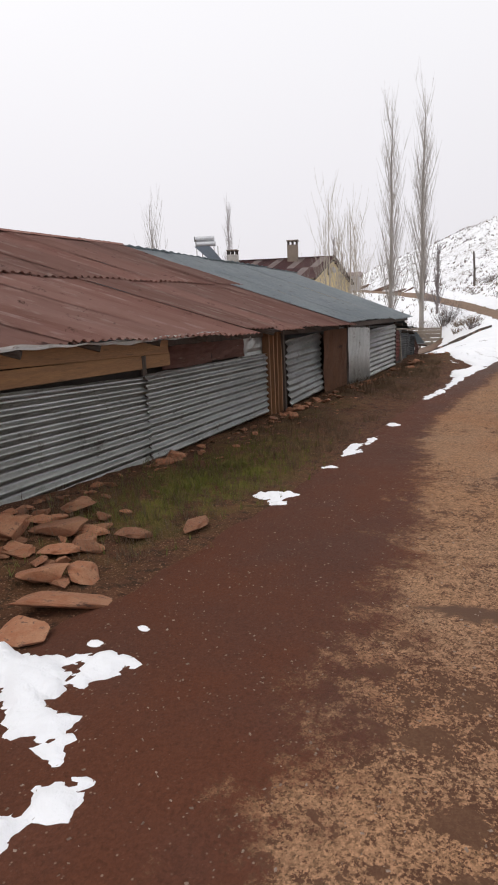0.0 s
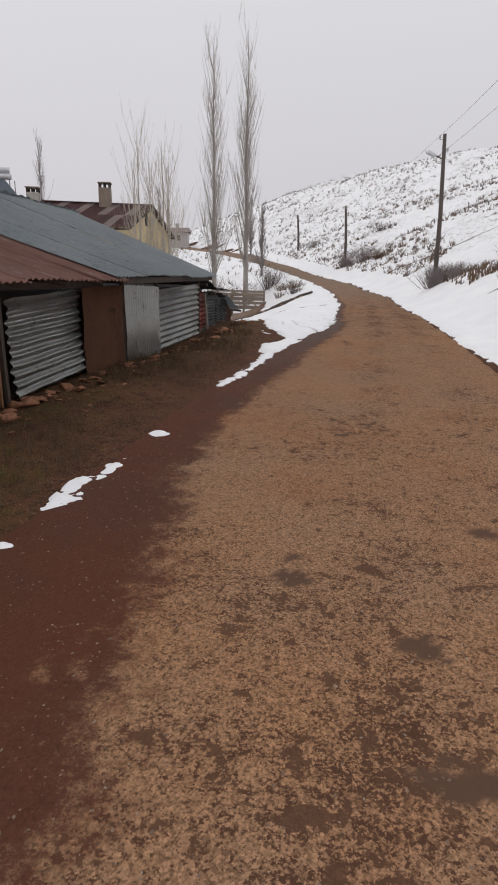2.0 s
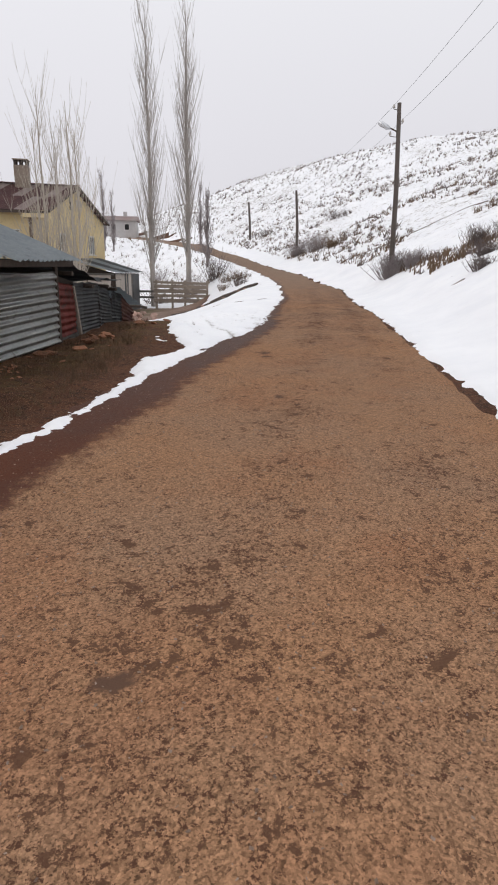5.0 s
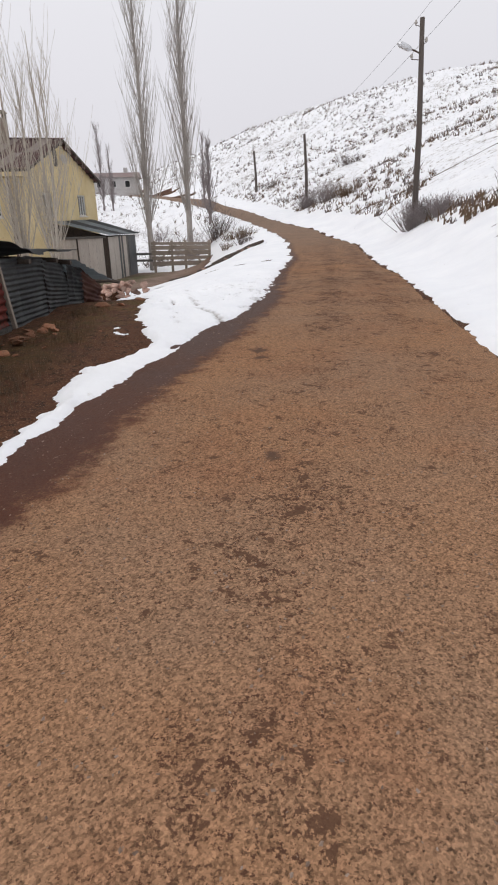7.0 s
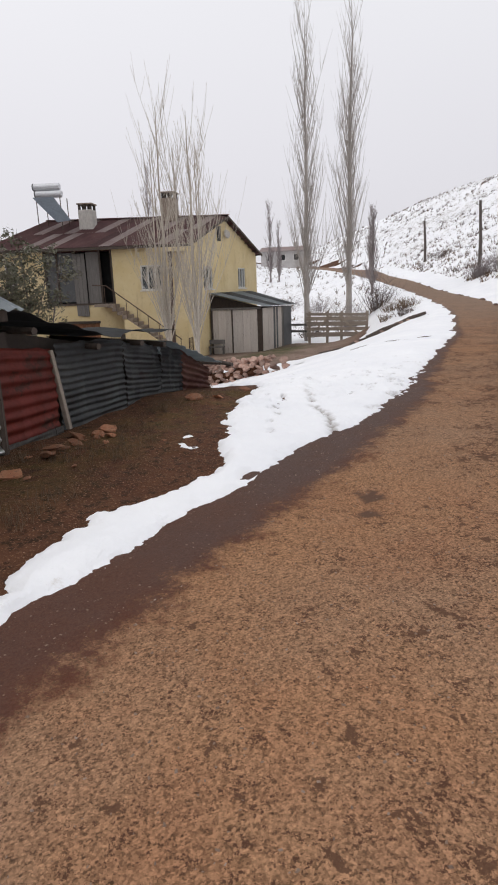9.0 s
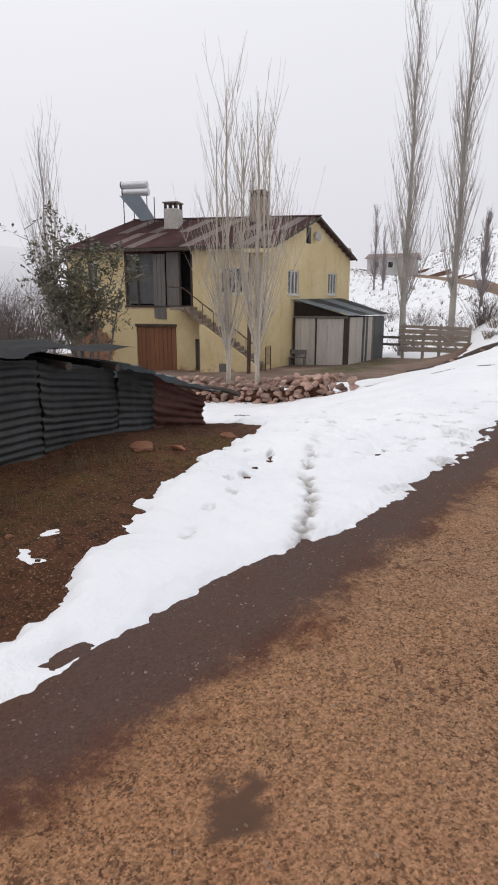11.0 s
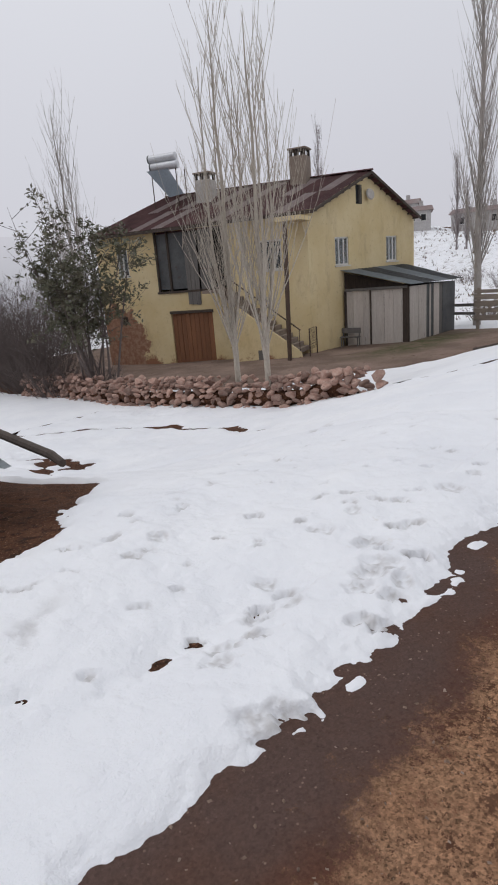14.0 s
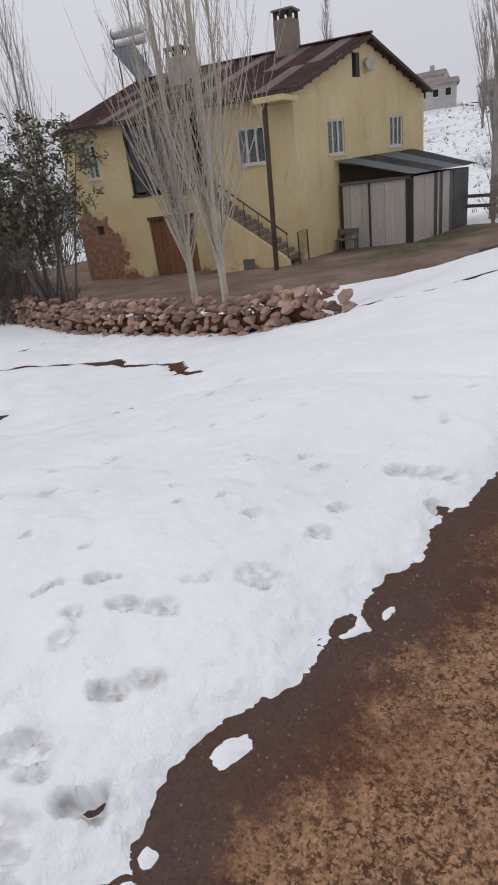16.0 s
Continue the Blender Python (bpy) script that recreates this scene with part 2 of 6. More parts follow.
M_PLANKV = simple("orange_upright_plank", (0.26, 0.125, 0.055), (0.17, 0.085, 0.042), 2.2, 0.8, 0, (6, 6, 0.6), 0.3, (0.08, 0.05, 0.035), 0.62, 0.3)
M_DOORWOOD = simple("reddish_barn_wood", (0.29, 0.125, 0.056), (0.20, 0.085, 0.042), 2.0, 0.75, 0, (7, 7, 0.5), 0.3, (0.05, 0.028, 0.02), 0.66, 0.25)
M_GREYWOOD = simple("silvered_grey_wood", (0.20, 0.185, 0.17), (0.13, 0.12, 0.112), 2.4, 0.85, 0, (7, 7, 0.6), 0.3, (0.07, 0.06, 0.055), 0.63, 0.3)
M_PALEWOOD = simple("pale_bleached_wood", (0.36, 0.30, 0.245), (0.27, 0.225, 0.185), 2.4, 0.85, 0, (0.6, 7, 7), 0.3, (0.14, 0.11, 0.09), 0.62, 0.25)
M_WHITEWOOD = simple("flaking_white_boards", (0.47, 0.415, 0.37), (0.58, 0.53, 0.48), 1.6, 0.8, 0, (5, 5, 0.5), 0.25, (0.30, 0.26, 0.225), 0.60, 0.15)
M_DARKWOOD = simple("dark_old_timber", (0.045, 0.033, 0.027), (0.08, 0.058, 0.045), 3, 0.85, 0, (5, 5, 1), 0.3)
# Dark colour carrying the sheds' inner shade; the chimney crown bricks share it.
M_SHADEWALL = simple("dark_shade_core_and_brick", (0.045, 0.036, 0.031), (0.07, 0.055, 0.046), 2, 0.95)
M_PINKSTONE = simple("red_sandstone", (0.38, 0.20, 0.15), (0.58, 0.42, 0.345), 3.0, 0.9, 0, (1, 1, 1), 0.6, (0.22, 0.13, 0.10), 0.60, 0.6)
M_SLAB = simple("orange_rock", (0.32, 0.11, 0.05), (0.42, 0.215, 0.12), 5.0, 0.9, 0, (1, 1, 1), 0.8, (0.15, 0.075, 0.05), 0.58, 0.5)
M_POPLAR = simple("pale_poplar_bark", (0.46, 0.41, 0.345), (0.35, 0.305, 0.255), 2.5, 0.85, 0, (1, 1, 0.5), 0.3, (0.12, 0.10, 0.085), 0.66)
# Grey bark paled so that mist is part of its colour.
M_POPDARK = simple("haze_paled_grey_bark", (0.40, 0.365, 0.335), (0.31, 0.28, 0.255), 1.5, 0.85, 0, (1, 1, 0.4), 0.3)
M_TWIG = simple("dark_bare_twigs", (0.10, 0.078, 0.072), (0.15, 0.12, 0.11), 3, 0.9)
# Mauve twigs lightened, with distance haze put into the colour.
M_FARTWIG = simple("haze_paled_mauve_twigs", (0.20, 0.17, 0.17), (0.27, 0.235, 0.23), 3, 0.9)
M_LEAF = simple("dull_green_leaves", (0.085, 0.095, 0.058), (0.145, 0.125, 0.080), 1.5, 0.6, 0, (1, 1, 1), 0.1)
M_GRASS = simple("dead_straw_grass", (0.16, 0.10, 0.058), (0.095, 0.062, 0.038), 1.5, 0.9)
M_CONCRETE = simple("stained_concrete", (0.27, 0.215, 0.17), (0.19, 0.15, 0.12), 2, 0.9, 0, (1, 1, 1), 0.3)
M_PLASTERW = simple("sooty_white_plaster", (0.50, 0.475, 0.44), (0.40, 0.37, 0.34), 1.6, 0.9, 0, (1, 1, 0.5), 0.25, (0.22, 0.19, 0.17), 0.62)
M_METALW = simple("white_enamel_tank", (0.62, 0.63, 0.65), (0.55, 0.56, 0.58), 1.5, 0.4, 0.2)
M_PANEL = simple("solar_collector_glass", (0.15, 0.18, 0.22), (0.19, 0.22, 0.26), 1.5, 0.5, 0.0)
M_IRON = simple("rusty_iron", (0.075, 0.050, 0.040), (0.115, 0.075, 0.055), 4, 0.7, 0.5)
M_POLE = simple("tarred_pole_wood", (0.075, 0.060, 0.052), (0.11, 0.09, 0.078), 2, 0.85, 0, (4, 4, 0.4), 0.3)
M_FRAMEW = simple("white_window_paint", (0.62, 0.61, 0.58), (0.54, 0.52, 0.48), 2, 0.6)
M_CURTAIN = simple("dusky_curtain", (0.25, 0.24, 0.24), (0.35, 0.34, 0.33), 3, 0.95, 0, (6, 6, 0.3))
# Near-black for interiors whose shade is painted, and for the cables.
M_DARK = simple("shade_and_cable_black", (0.012, 0.012, 0.013), (0.02, 0.02, 0.021), 2, 0.9)
M_FARWALL = simple("pale_far_wall", (0.48, 0.46, 0.45), (0.40, 0.38, 0.37), 0.6, 0.9)
M_FARROOF = simple("muted_far_roof", (0.19, 0.125, 0.115), (0.25, 0.21, 0.20), 0.5, 0.85)


def plaster_material():
    k = Nodes("faded_yellow_plaster", 0.9)
    n1, n2, n3 = k.noise(0.7, 5, 0.6), k.noise(6, 6, 0.7), k.noise(45, 3)
    c = k.mix(k.mask(n1, 0.3, 0.7), (0.61, 0.475, 0.245), (0.70, 0.58, 0.35))
    c = k.mix(k.mask(n2, 0.58, 0.72), c, (0.50, 0.385, 0.22))
    c = k.mix(k.math("MULTIPLY", k.mask(k.noise(1.1, 7, 0.78, (1, 1, 0.35)), 0.54, 0.70), 0.55), c, (0.40, 0.29, 0.17))
    sep = k.n.new("ShaderNodeSeparateXYZ")
    k.l.new(k.co.outputs["Object"], sep.inputs[0])
    low = k.math("ADD", k.math("ADD", sep.outputs[2], 0.75), k.math("MULTIPLY", k.noise(1.3, 6, 0.75), 2.4))
    # bare brick-coloured base course where the plaster has come away
    c = k.mix(k.mask(low, 0.42, 0.12), c, (0.27, 0.125, 0.07))
    corner = k.n.new("ShaderNodeVectorMath")
    corner.operation = "DISTANCE"
    k.l.new(k.co.outputs["Object"], corner.inputs[0])
    corner.inputs[1].default_value = (-26.2, 35.4, -0.8)
    gone = k.math("ADD", corner.outputs["Value"], k.math("MULTIPLY", k.noise(1.5, 6, 0.7), 2.6))
    brick_ = k.mix(k.mask(k.noise(5, 5, 0.7), 0.42, 0.6), (0.24, 0.115, 0.07), (0.33, 0.20, 0.13))
    c = k.mix(k.mask(k.math("MULTIPLY", gone, 0.2), 0.66, 0.63), c, brick_)
    crack = k.mask(k.noise(1.6, 8, 0.8, (1, 1, 2.5)), 0.715, 0.73)
    c = k.mix(crack, c, (0.13, 0.10, 0.075))
    return k.out(c, k.math("ADD", n3, n2), 0.3, 0.015)


def house_roof_material():
    k = Nodes("maroon_roof_sheet", 0.65, 0.1)
    n1 = k.noise(1.2, 5, 0.7)
    c = k.mix(k.mask(n1, 0.35, 0.65), (0.105, 0.042, 0.043), (0.165, 0.078, 0.074))
    c = k.mix(1.0, c, k.ramp(k.rnd(), [(0, (0.8,) * 3), (0.84, (1.05,) * 3), (1, (1.2,) * 3)]), "MULTIPLY")
    return k.out(c, k.noise(14, 4), 0.2, 0.01)


M_PLASTER, M_HOUSEROOF = plaster_material(), house_roof_material()
M_PALEROOF = simple("bleached_pinkish_roof_sheet", (0.40, 0.33, 0.31), (0.30, 0.22, 0.21), 1.4, 0.65)


def glass_material():
    k = Nodes("window_glass", 0.06)
    k.b.inputs["Metallic"].default_value = 0.0
    k.b.inputs["Transmission Weight"].default_value = 0.9
    return k.out(k.mix(k.mask(k.noise(2, 3), 0.3, 0.7), (0.55, 0.6, 0.62), (0.7, 0.74, 0.76)))


M_GLASS = glass_material()


# ---- mesh helpers ----
def part(name, bm, material, parent=None, label="", smooth=False):
    me = bpy.data.meshes.new(name)
    bm.normal_update()
    bm.to_mesh(me)
    bm.free()
    me.materials.append(material)
    if smooth:
        for p in me.polygons:
            p.use_smooth = True
    ob = new(name, me)
    ob.parent = parent
    if label:
        ob["label"] = label
    return ob


def thing(name, at, label, category, group="", kind="", turn=0.0):
    ob = new(name)
    ob.matrix_world = pose(*at, 0, 0, turn)
    return tagged(ob, label, category, group, kind)


def box(bm, lo, hi, m=None, bevel=0.0):
    v = [bm.verts.new((x, y, z)) for x in (lo[0], hi[0]) for y in (lo[1], hi[1]) for z in (lo[2], hi[2])]
    f = [bm.faces.new([v[i] for i in q]) for q in ((0, 1, 3, 2), (4, 6, 7, 5), (0, 4, 5, 1), (2, 3, 7, 6), (0, 2, 6, 4), (1, 5, 7, 3))]
    if bevel:
        edges = list({ed for fc in f for ed in fc.edges})
        r = bmesh.ops.bevel(bm, geom=edges, offset=bevel, segments=1, affect="EDGES")
        v = list({x for fc in r["faces"] for x in fc.verts} | {x for x in v if x.is_valid})
    if m is not None:
        bmesh.ops.transform(bm, matrix=m, verts=[x for x in v if x.is_valid])
    return bm


def beam(bm, a, b, w, h, bevel=0.0):
    """A squared timber from a to b; h is its height."""
    a, b = Vector(a), Vector(b)
    d = b - a
    x = d.normalized()
    up = Vector((0, 0, 1)) if abs(x.z) < 0.95 else Vector((0, 1, 0))
    y = up.cross(x).normalized()
    z = x.cross(y)
    m = Matrix((x, y, z)).transposed().to_4x4()
    m.translation = a
    return box(bm, (0, -w / 2, -h / 2), (d.length, w / 2, h / 2), m, bevel)


def tube(bm, pts, radii, sides=6, cap=True):
    rings = []
    for i, p in enumerate(pts):
        p = Vector(p)
        d = (Vector(pts[min(i + 1, len(pts) - 1)]) - Vector(pts[max(i - 1, 0)])).normalized()
        x = d.orthogonal().normalized() if i == 0 else (rings_x - d * rings_x.dot(d)).normalized()
        rings_x = x
        y = d.cross(x)
        rings.append([bm.verts.new(p + (x * math.cos(a) + y * math.sin(a)) * radii[i]) for a in [2 * math.pi * k / sides for k in range(sides)]])
    for r0, r1 in zip(rings, rings[1:]):
        for k in range(sides):
            bm.faces.new((r0[k], r0[(k + 1) % sides], r1[(k + 1) % sides], r1[k]))
    if cap:
        bm.faces.new(rings[0][::-1])
        bm.faces.new(rings[-1])
    return bm


def quad_sheet(bm, c00, c10, c11, c01, na, nb, waves=0, amp=0.0, along="a", thick=0.006, rough=0.0, seed=0):
    """A sheet between four corners (a: c00 to c10, b: c00 to c01), with waves counted across the given axis."""
    c00, c10, c11, c01 = (Vector(c) for c in (c00, c10, c11, c01))
    n = (c10 - c00).cross(c01 - c00).normalized()
    rs = random.Random(seed)
    off = rs.random() * 50
    grid = []
    for i in range(na + 1):
        row = []
        for j in range(nb + 1):
            a, b = i / na, j / nb
            p = (c00 * (1 - a) + c10 * a) * (1 - b) + (c01 * (1 - a) + c11 * a) * b
            k = a if along == "a" else b
            w = amp * math.sin(2 * math.pi * waves * k) if waves else 0.0
            if rough:
                w += rough * noise.noise((a * 4 + off, b * 4, off))
                if i in (0, na) or j in (0, nb):
                    p = p + (c10 - c00).normalized() * rough * 0.8 * noise.noise((b * 14, off, a)) + (c01 - c00).normalized() * rough * 0.8 * noise.noise((a * 14, off + 9, b))
            row.append(bm.verts.new(p + n * w))
        grid.append(row)
    faces = [bm.faces.new((grid[i][j], grid[i + 1][j], grid[i + 1][j + 1], grid[i][j + 1])) for i in range(na) for j in range(nb)]
    if thick:
        bmesh.ops.solidify(bm, geom=faces, thickness=thick)
    return bm


def rock_mesh(name, seed, flat=0.7, material=None, hewn=5, fine=2):
    """A field stone: a lump with a few broken faces."""
    bm = bmesh.new()
    bmesh.ops.create_icosphere(bm, subdivisions=fine, radius=0.5)
    rs = random.Random(seed)
    o = Vector((rs.random() * 30, rs.random() * 30, rs.random() * 30))
    for v in bm.verts:
        v.co *= 1 + 0.6 * noise.noise(v.co * 2.2 + o) + 0.25 * noise.noise(v.co * 6 + o) + rs.uniform(-0.03, 0.03)
    for i in range(hewn):
        d = Vector((rs.gauss(0, 1), rs.gauss(0, 1), rs.gauss(0, 1))).normalized()
        cut = rs.uniform(0.22, 0.36)
        for v in bm.verts:
            over = v.co.dot(d) - cut
            if over > 0:
                v.co -= d * over * 0.94
    for v in bm.verts:
        v.co.z *= flat
    me = bpy.data.meshes.new(name)
    bm.to_mesh(me)
    bm.free()
    me.materials.append(material)
    return me


# ---- the lie of the land ----
ROAD_Y = np.array([-60, -20, -1.2, 2, 5, 9, 12, 15, 17, 20.6, 27, 34, 42, 53, 64, 75, 95, 140])
ROAD_Z = np.array([1.4, 0.9, 0.5, 0.42, 0.35, 0.36, 0.38, 0.40, 0.45, 0.47, 0.47, 0.5, 0.8, 1.6, 2.4, 3.2, 4.6, 8.0])
LEFT_Y = np.array([-60, 0, 6, 10, 14, 16.5, 19, 20.75, 21.05, 22.1, 25.5, 30, 34, 38, 41.4, 49, 56, 63, 68, 77, 92, 140])
LEFT_X = np.array([-2.0, -1.9, -1.9, -1.70, -1.58, -1.26, -1.06, -1.10, -1.27, -1.25, -1.50, -1.62, -2.15, -2.62, -3.2, -5.85, -8.7, -11.6, -13.9, -18.1, -26, -60])
RIGHT_Y = np.array([-60, 5, 12, 14.2, 19, 24.2, 28, 36.7, 42, 46, 49.2, 54.2, 63.6, 72.6, 85, 92, 140])
RIGHT_X = np.array([3.4, 2.8, 2.4, 2.28, 1.93, 1.66, 1.2, 0.64, -0.93, -1.95, -3.6, -5.8, -9.1, -13.1, -17.4, -22, -54])


def smooth(a, b, t):
    t = np.clip((t - a) / (b - a), 0, 1)
    return t * t * (3 - 2 * t)


RNG = np.random.default_rng(7)
LATTICE = RNG.random((256, 256))


def value_noise(x, y):
    xi, yi = np.floor(x).astype(int), np.floor(y).astype(int)
    fx, fy = x - xi, y - yi
    fx, fy = fx * fx * (3 - 2 * fx), fy * fy * (3 - 2 * fy)
    g = lambda a, b: LATTICE[a % 256, b % 256]
    return (g(xi, yi) * (1 - fx) + g(xi + 1, yi) * fx) * (1 - fy) + (g(xi, yi + 1) * (1 - fx) + g(xi + 1, yi + 1) * fx) * fy - 0.5


def fbm(x, y, scale, octaves=4, gain=0.5):
    s, a = np.zeros_like(x), 1.0
    for k in range(octaves):
        s += a * value_noise(x * scale * 2**k + 17.3 * k, y * scale * 2**k + 5.1 * k)
        a *= gain
    return s


def land(x, y, rough=True):
    """Height of the ground at arrays x, y."""
    zr, xl, xr = np.interp(y, ROAD_Y, ROAD_Z), np.interp(y, LEFT_Y, LEFT_X), np.interp(y, RIGHT_Y, RIGHT_X)
    d, e = xl - x, x - xr
    field = -1.1 - 0.05 * np.clip(-8 - x, 0, 16) + 0.155 * np.clip(y - 54, 0, 70) + 0.03 * np.clip(-34 - x, 0, 150) * smooth(50, 90, y)
    wide = np.interp(y, [0, 30, 42, 60, 75], [8, 8, 5.5, 6, 12])
    open_side = zr + (field - zr) * smooth(0.2, wide, d)
    shed_side = zr + 0.10 * smooth(0.3, 1.5, d) + (field - zr) * smooth(6, 12, d)
    k = smooth(18, 23.5, y)
    left = shed_side * (1 - k) + open_side * k
    bank = np.interp(y, [0, 20, 40, 55, 70], [0.9, 1.1, 1.2, 0.35, 0.2])
    t = np.clip(e - 2.5, 0, None)
    rise = 0.365 * np.where(t < 26, t, 26 + (1 - np.exp(-(np.clip(t, 26, None) - 26) / 25)) * 25)
    right = zr + 0.03 + bank * smooth(0.3, 3.2, e) + rise
    right = right + (1.6 * fbm(x, y, 0.045, 3) + 0.5 * fbm(x + 50, y, 0.21, 3)) * smooth(3, 14, e)
    z = np.where(x < (xl + xr) / 2, left, right)
    on = (x > xl) & (x < xr)
    z = np.where(on, zr - 0.05 * smooth(0, 0.4, np.minimum(x - xl, xr - x)), z)
    if rough:
        z = z + fbm(x, y, 1.1, 4) * 0.06 * smooth(0.1, 0.8, np.maximum(d, e)) * (~on)
        z = z + fbm(x, y, 6.0, 2) * 0.02 * smooth(0.0, 0.4, d)
    return z


def height(x, y):
    return float(land(np.array([float(x)]), np.array([float(y)]))[0])


PATCHES = ((-1.62, 0.36, 0.30, 0.16), (-1.34, 0.58, 0.17, 0.10), (-1.90, 0.22, 0.30, 0.24), (-1.28, 0.16, 0.17, 0.10), (-1.14, 0.04, 0.10, 0.06), (-0.93, -0.14, 0.09, 0.11), (-1.02, -0.34, 0.17, 0.14),
           (-1.90, 3.46, 0.16, 0.10), (-1.76, 3.58, 0.08, 0.05), (-1.73, 3.30, 0.05, 0.035), (-1.80, 5.50, 0.11, 0.14), (-1.88, 5.85, 0.07, 0.20), (-1.78, 6.25, 0.06, 0.22), (-1.78, 4.75, 0.07, 0.03),
           (-1.78, 7.36, 0.07, 0.08), (-1.18, 21.17, 0.055, 0.085), (-1.12, 20.86, 0.03, 0.035), (-1.14, 21.95, 0.025, 0.05), (-1.06, 19.83, 0.03, 0.05), (-2.32, 16.12, 0.12, 0.07), (-2.52, 16.35, 0.05, 0.09), (-1.55, 0.72, 0.05, 0.04), (-1.42, 0.95, 0.05, 0.03), (-1.84, 10.3, 0.075, 0.35), (-1.80, 11.0, 0.08, 0.40))


# the melting rim of the snow along the road, its tongues and notches
RIM_Y = np.array([6, 10, 12.9, 14.3, 15.0, 15.5, 16.2, 16.9, 17.5, 17.9, 18.4, 18.66, 18.72, 18.95, 19.2, 19.5, 19.64, 19.69, 19.85, 20.0, 20.07, 20.13, 20.3, 20.5, 20.79, 20.85, 21.03, 21.25, 21.5, 21.7, 21.82, 21.88, 22.3, 25.5])
RIM_X = np.array([-1.93, -1.77, -1.66, -1.65, -1.61, -1.48, -1.49, -1.39, -1.20, -1.14, -1.10, -1.09, -1.19, -1.14, -1.16, -1.06, -1.03, -1.14, -1.14, -1.10, -1.15, -1.07, -1.09, -1.11, -1.05, -1.18, -1.27, -1.27, -1.21, -1.20, -1.12, -1.25, -1.24, -1.50])
# bare holes inside the rim: x, y, half widths
BARE = ((-1.135, 20.64, 0.035, 0.10), (-1.24, 21.80, 0.035, 0.10), (-1.53, 15.73, 0.045, 0.13), (-1.14, 19.86, 0.03, 0.05), (-2.30, 16.62, 0.10, 0.12), (-2.62, 17.2, 0.12, 0.10), (-2.37, 18.51, 0.03, 0.035), (-2.23, 18.11, 0.022, 0.04), (-2.36, 18.31, 0.022, 0.03), (-1.75, 19.44, 0.006, 0.03), (-1.93, 18.94, 0.010, 0.012))
DEPTH_SEEN = {}


def snow_depth(x, y):
    """Depth, treading and distance inside the rim; the newest answers are kept."""
    key = (len(x), float(x.sum()), float(y.sum()), float(x[0]), float(y[-1]))
    if key not in DEPTH_SEEN:
        if len(DEPTH_SEEN) > 3:
            DEPTH_SEEN.clear()
        DEPTH_SEEN[key] = snow_lies(x, y)
    return DEPTH_SEEN[key]


def snow_lies(x, y):
    xl, xr = np.interp(y, LEFT_Y, LEFT_X), np.interp(y, RIGHT_Y, RIGHT_X)
    rim = np.where((y > 6) & (y < 25.5), np.interp(y + 0.03 * fbm(x, y, 4.0, 3), RIM_Y, RIM_X), xl)
    inner = np.interp(y, [8, 9.6, 11, 12, 13, 13.5, 13.65, 14.8, 15.2, 15.9, 16.2, 17, 17.9, 18.5, 19.15, 19.8, 20.2, 21.3, 22.2], [-1.55, -1.70, -1.80, -1.90, -1.95, -1.97, -2.08, -2.10, -2.0, -2.0, -2.32, -2.5, -2.8, -2.92, -3.08, -3.35, -3.9, -5.2, -3000])
    ragged = 0.30 * fbm(x, y, 1.5, 5, 0.62) + 0.16 * fbm(x, y, 6, 4, 0.6)
    frayed = fbm(x, y, 9.0, 5, 0.68)
    left = np.minimum(x - inner - 0.05 + np.interp(y, [13, 17], [0.45, 0.8]) * ragged + 0.06 * frayed, rim - x + 0.045 * frayed + ragged * np.interp(y, [8, 14, 17, 22, 25, 30], [0.25, 0.22, 0.10, 0.12, 0.5, 0.8]))
    for px, py, rx, ry in BARE:
        q = 1 - np.sqrt(((x - px) / rx) ** 2 + ((y - py) / ry) ** 2)
        left = np.minimum(left, -q * min(rx, ry) + 0.05 * frayed)
    # trodden bare yard in front of the house
    line = np.interp(x, [-34, -22, -12.5, -11.2, -9.4, -8.3], [27.5, 28.6, 31.0, 33.2, 35.2, 38.6])
    yard = np.minimum(np.minimum(y - line, 47.5 - y), np.minimum(-8.2 - x, x + 36)) + 0.6 * ragged
    left = np.minimum(left, -yard)
    right = x - xr - 0.02 + 0.5 * ragged
    m = np.where(x < (xl + xr) / 2, left, right)
    for px, py, rx, ry in PATCHES:
        q = 1 - np.sqrt(((x - px) / rx) ** 2 + ((y - py) / ry) ** 2)
        m = np.maximum(m, q * min(rx, ry) + (0.40 * ragged + 0.22 * frayed) * min(1, 4 * min(rx, ry)))
    # bare furrows across the field
    torn = fbm(x, y, 2.6, 4, 0.65)
    f1 = np.abs(y - np.interp(x, [-14, -12.5, -10.9, -9.0, -6.9], [24.3, 25.6, 26.3, 26.7, 25.6]) - 0.22 * fbm(x, y, 0.9, 3)) - (0.15 + 0.20 * torn) * smooth(-16, -13, x) * smooth(-6.5, -7.2, x)
    f2 = np.abs(y - np.interp(x, [-10.5, -9.0, -7.4, -6.6, -5.5], [22.6, 22.75, 23.3, 24.1, 24.3]) - 0.18 * fbm(x, y, 1.1, 3)) - (0.05 + 0.16 * torn) * smooth(-11, -9.5, x) * smooth(-5.3, -6.0, x)
    f3 = 1.0 - np.sqrt(((x + 10.6) / 1.3) ** 2 + ((y - 23.25) / 0.42) ** 2) + 1.6 * torn
    m = np.minimum(m, np.minimum(f1, f2) * 1.2 + 0.03 * ragged)
    m = np.minimum(m, -f3 * 0.4 + 0.1)
    far_bare = np.where((y > 36) & (x < xl - 0.8) & (y < 60), 0.34 * fbm(x, y, 0.5, 4) + 0.10, 9)
    m = np.minimum(m, np.where(far_bare < 0.0, far_bare, 9))
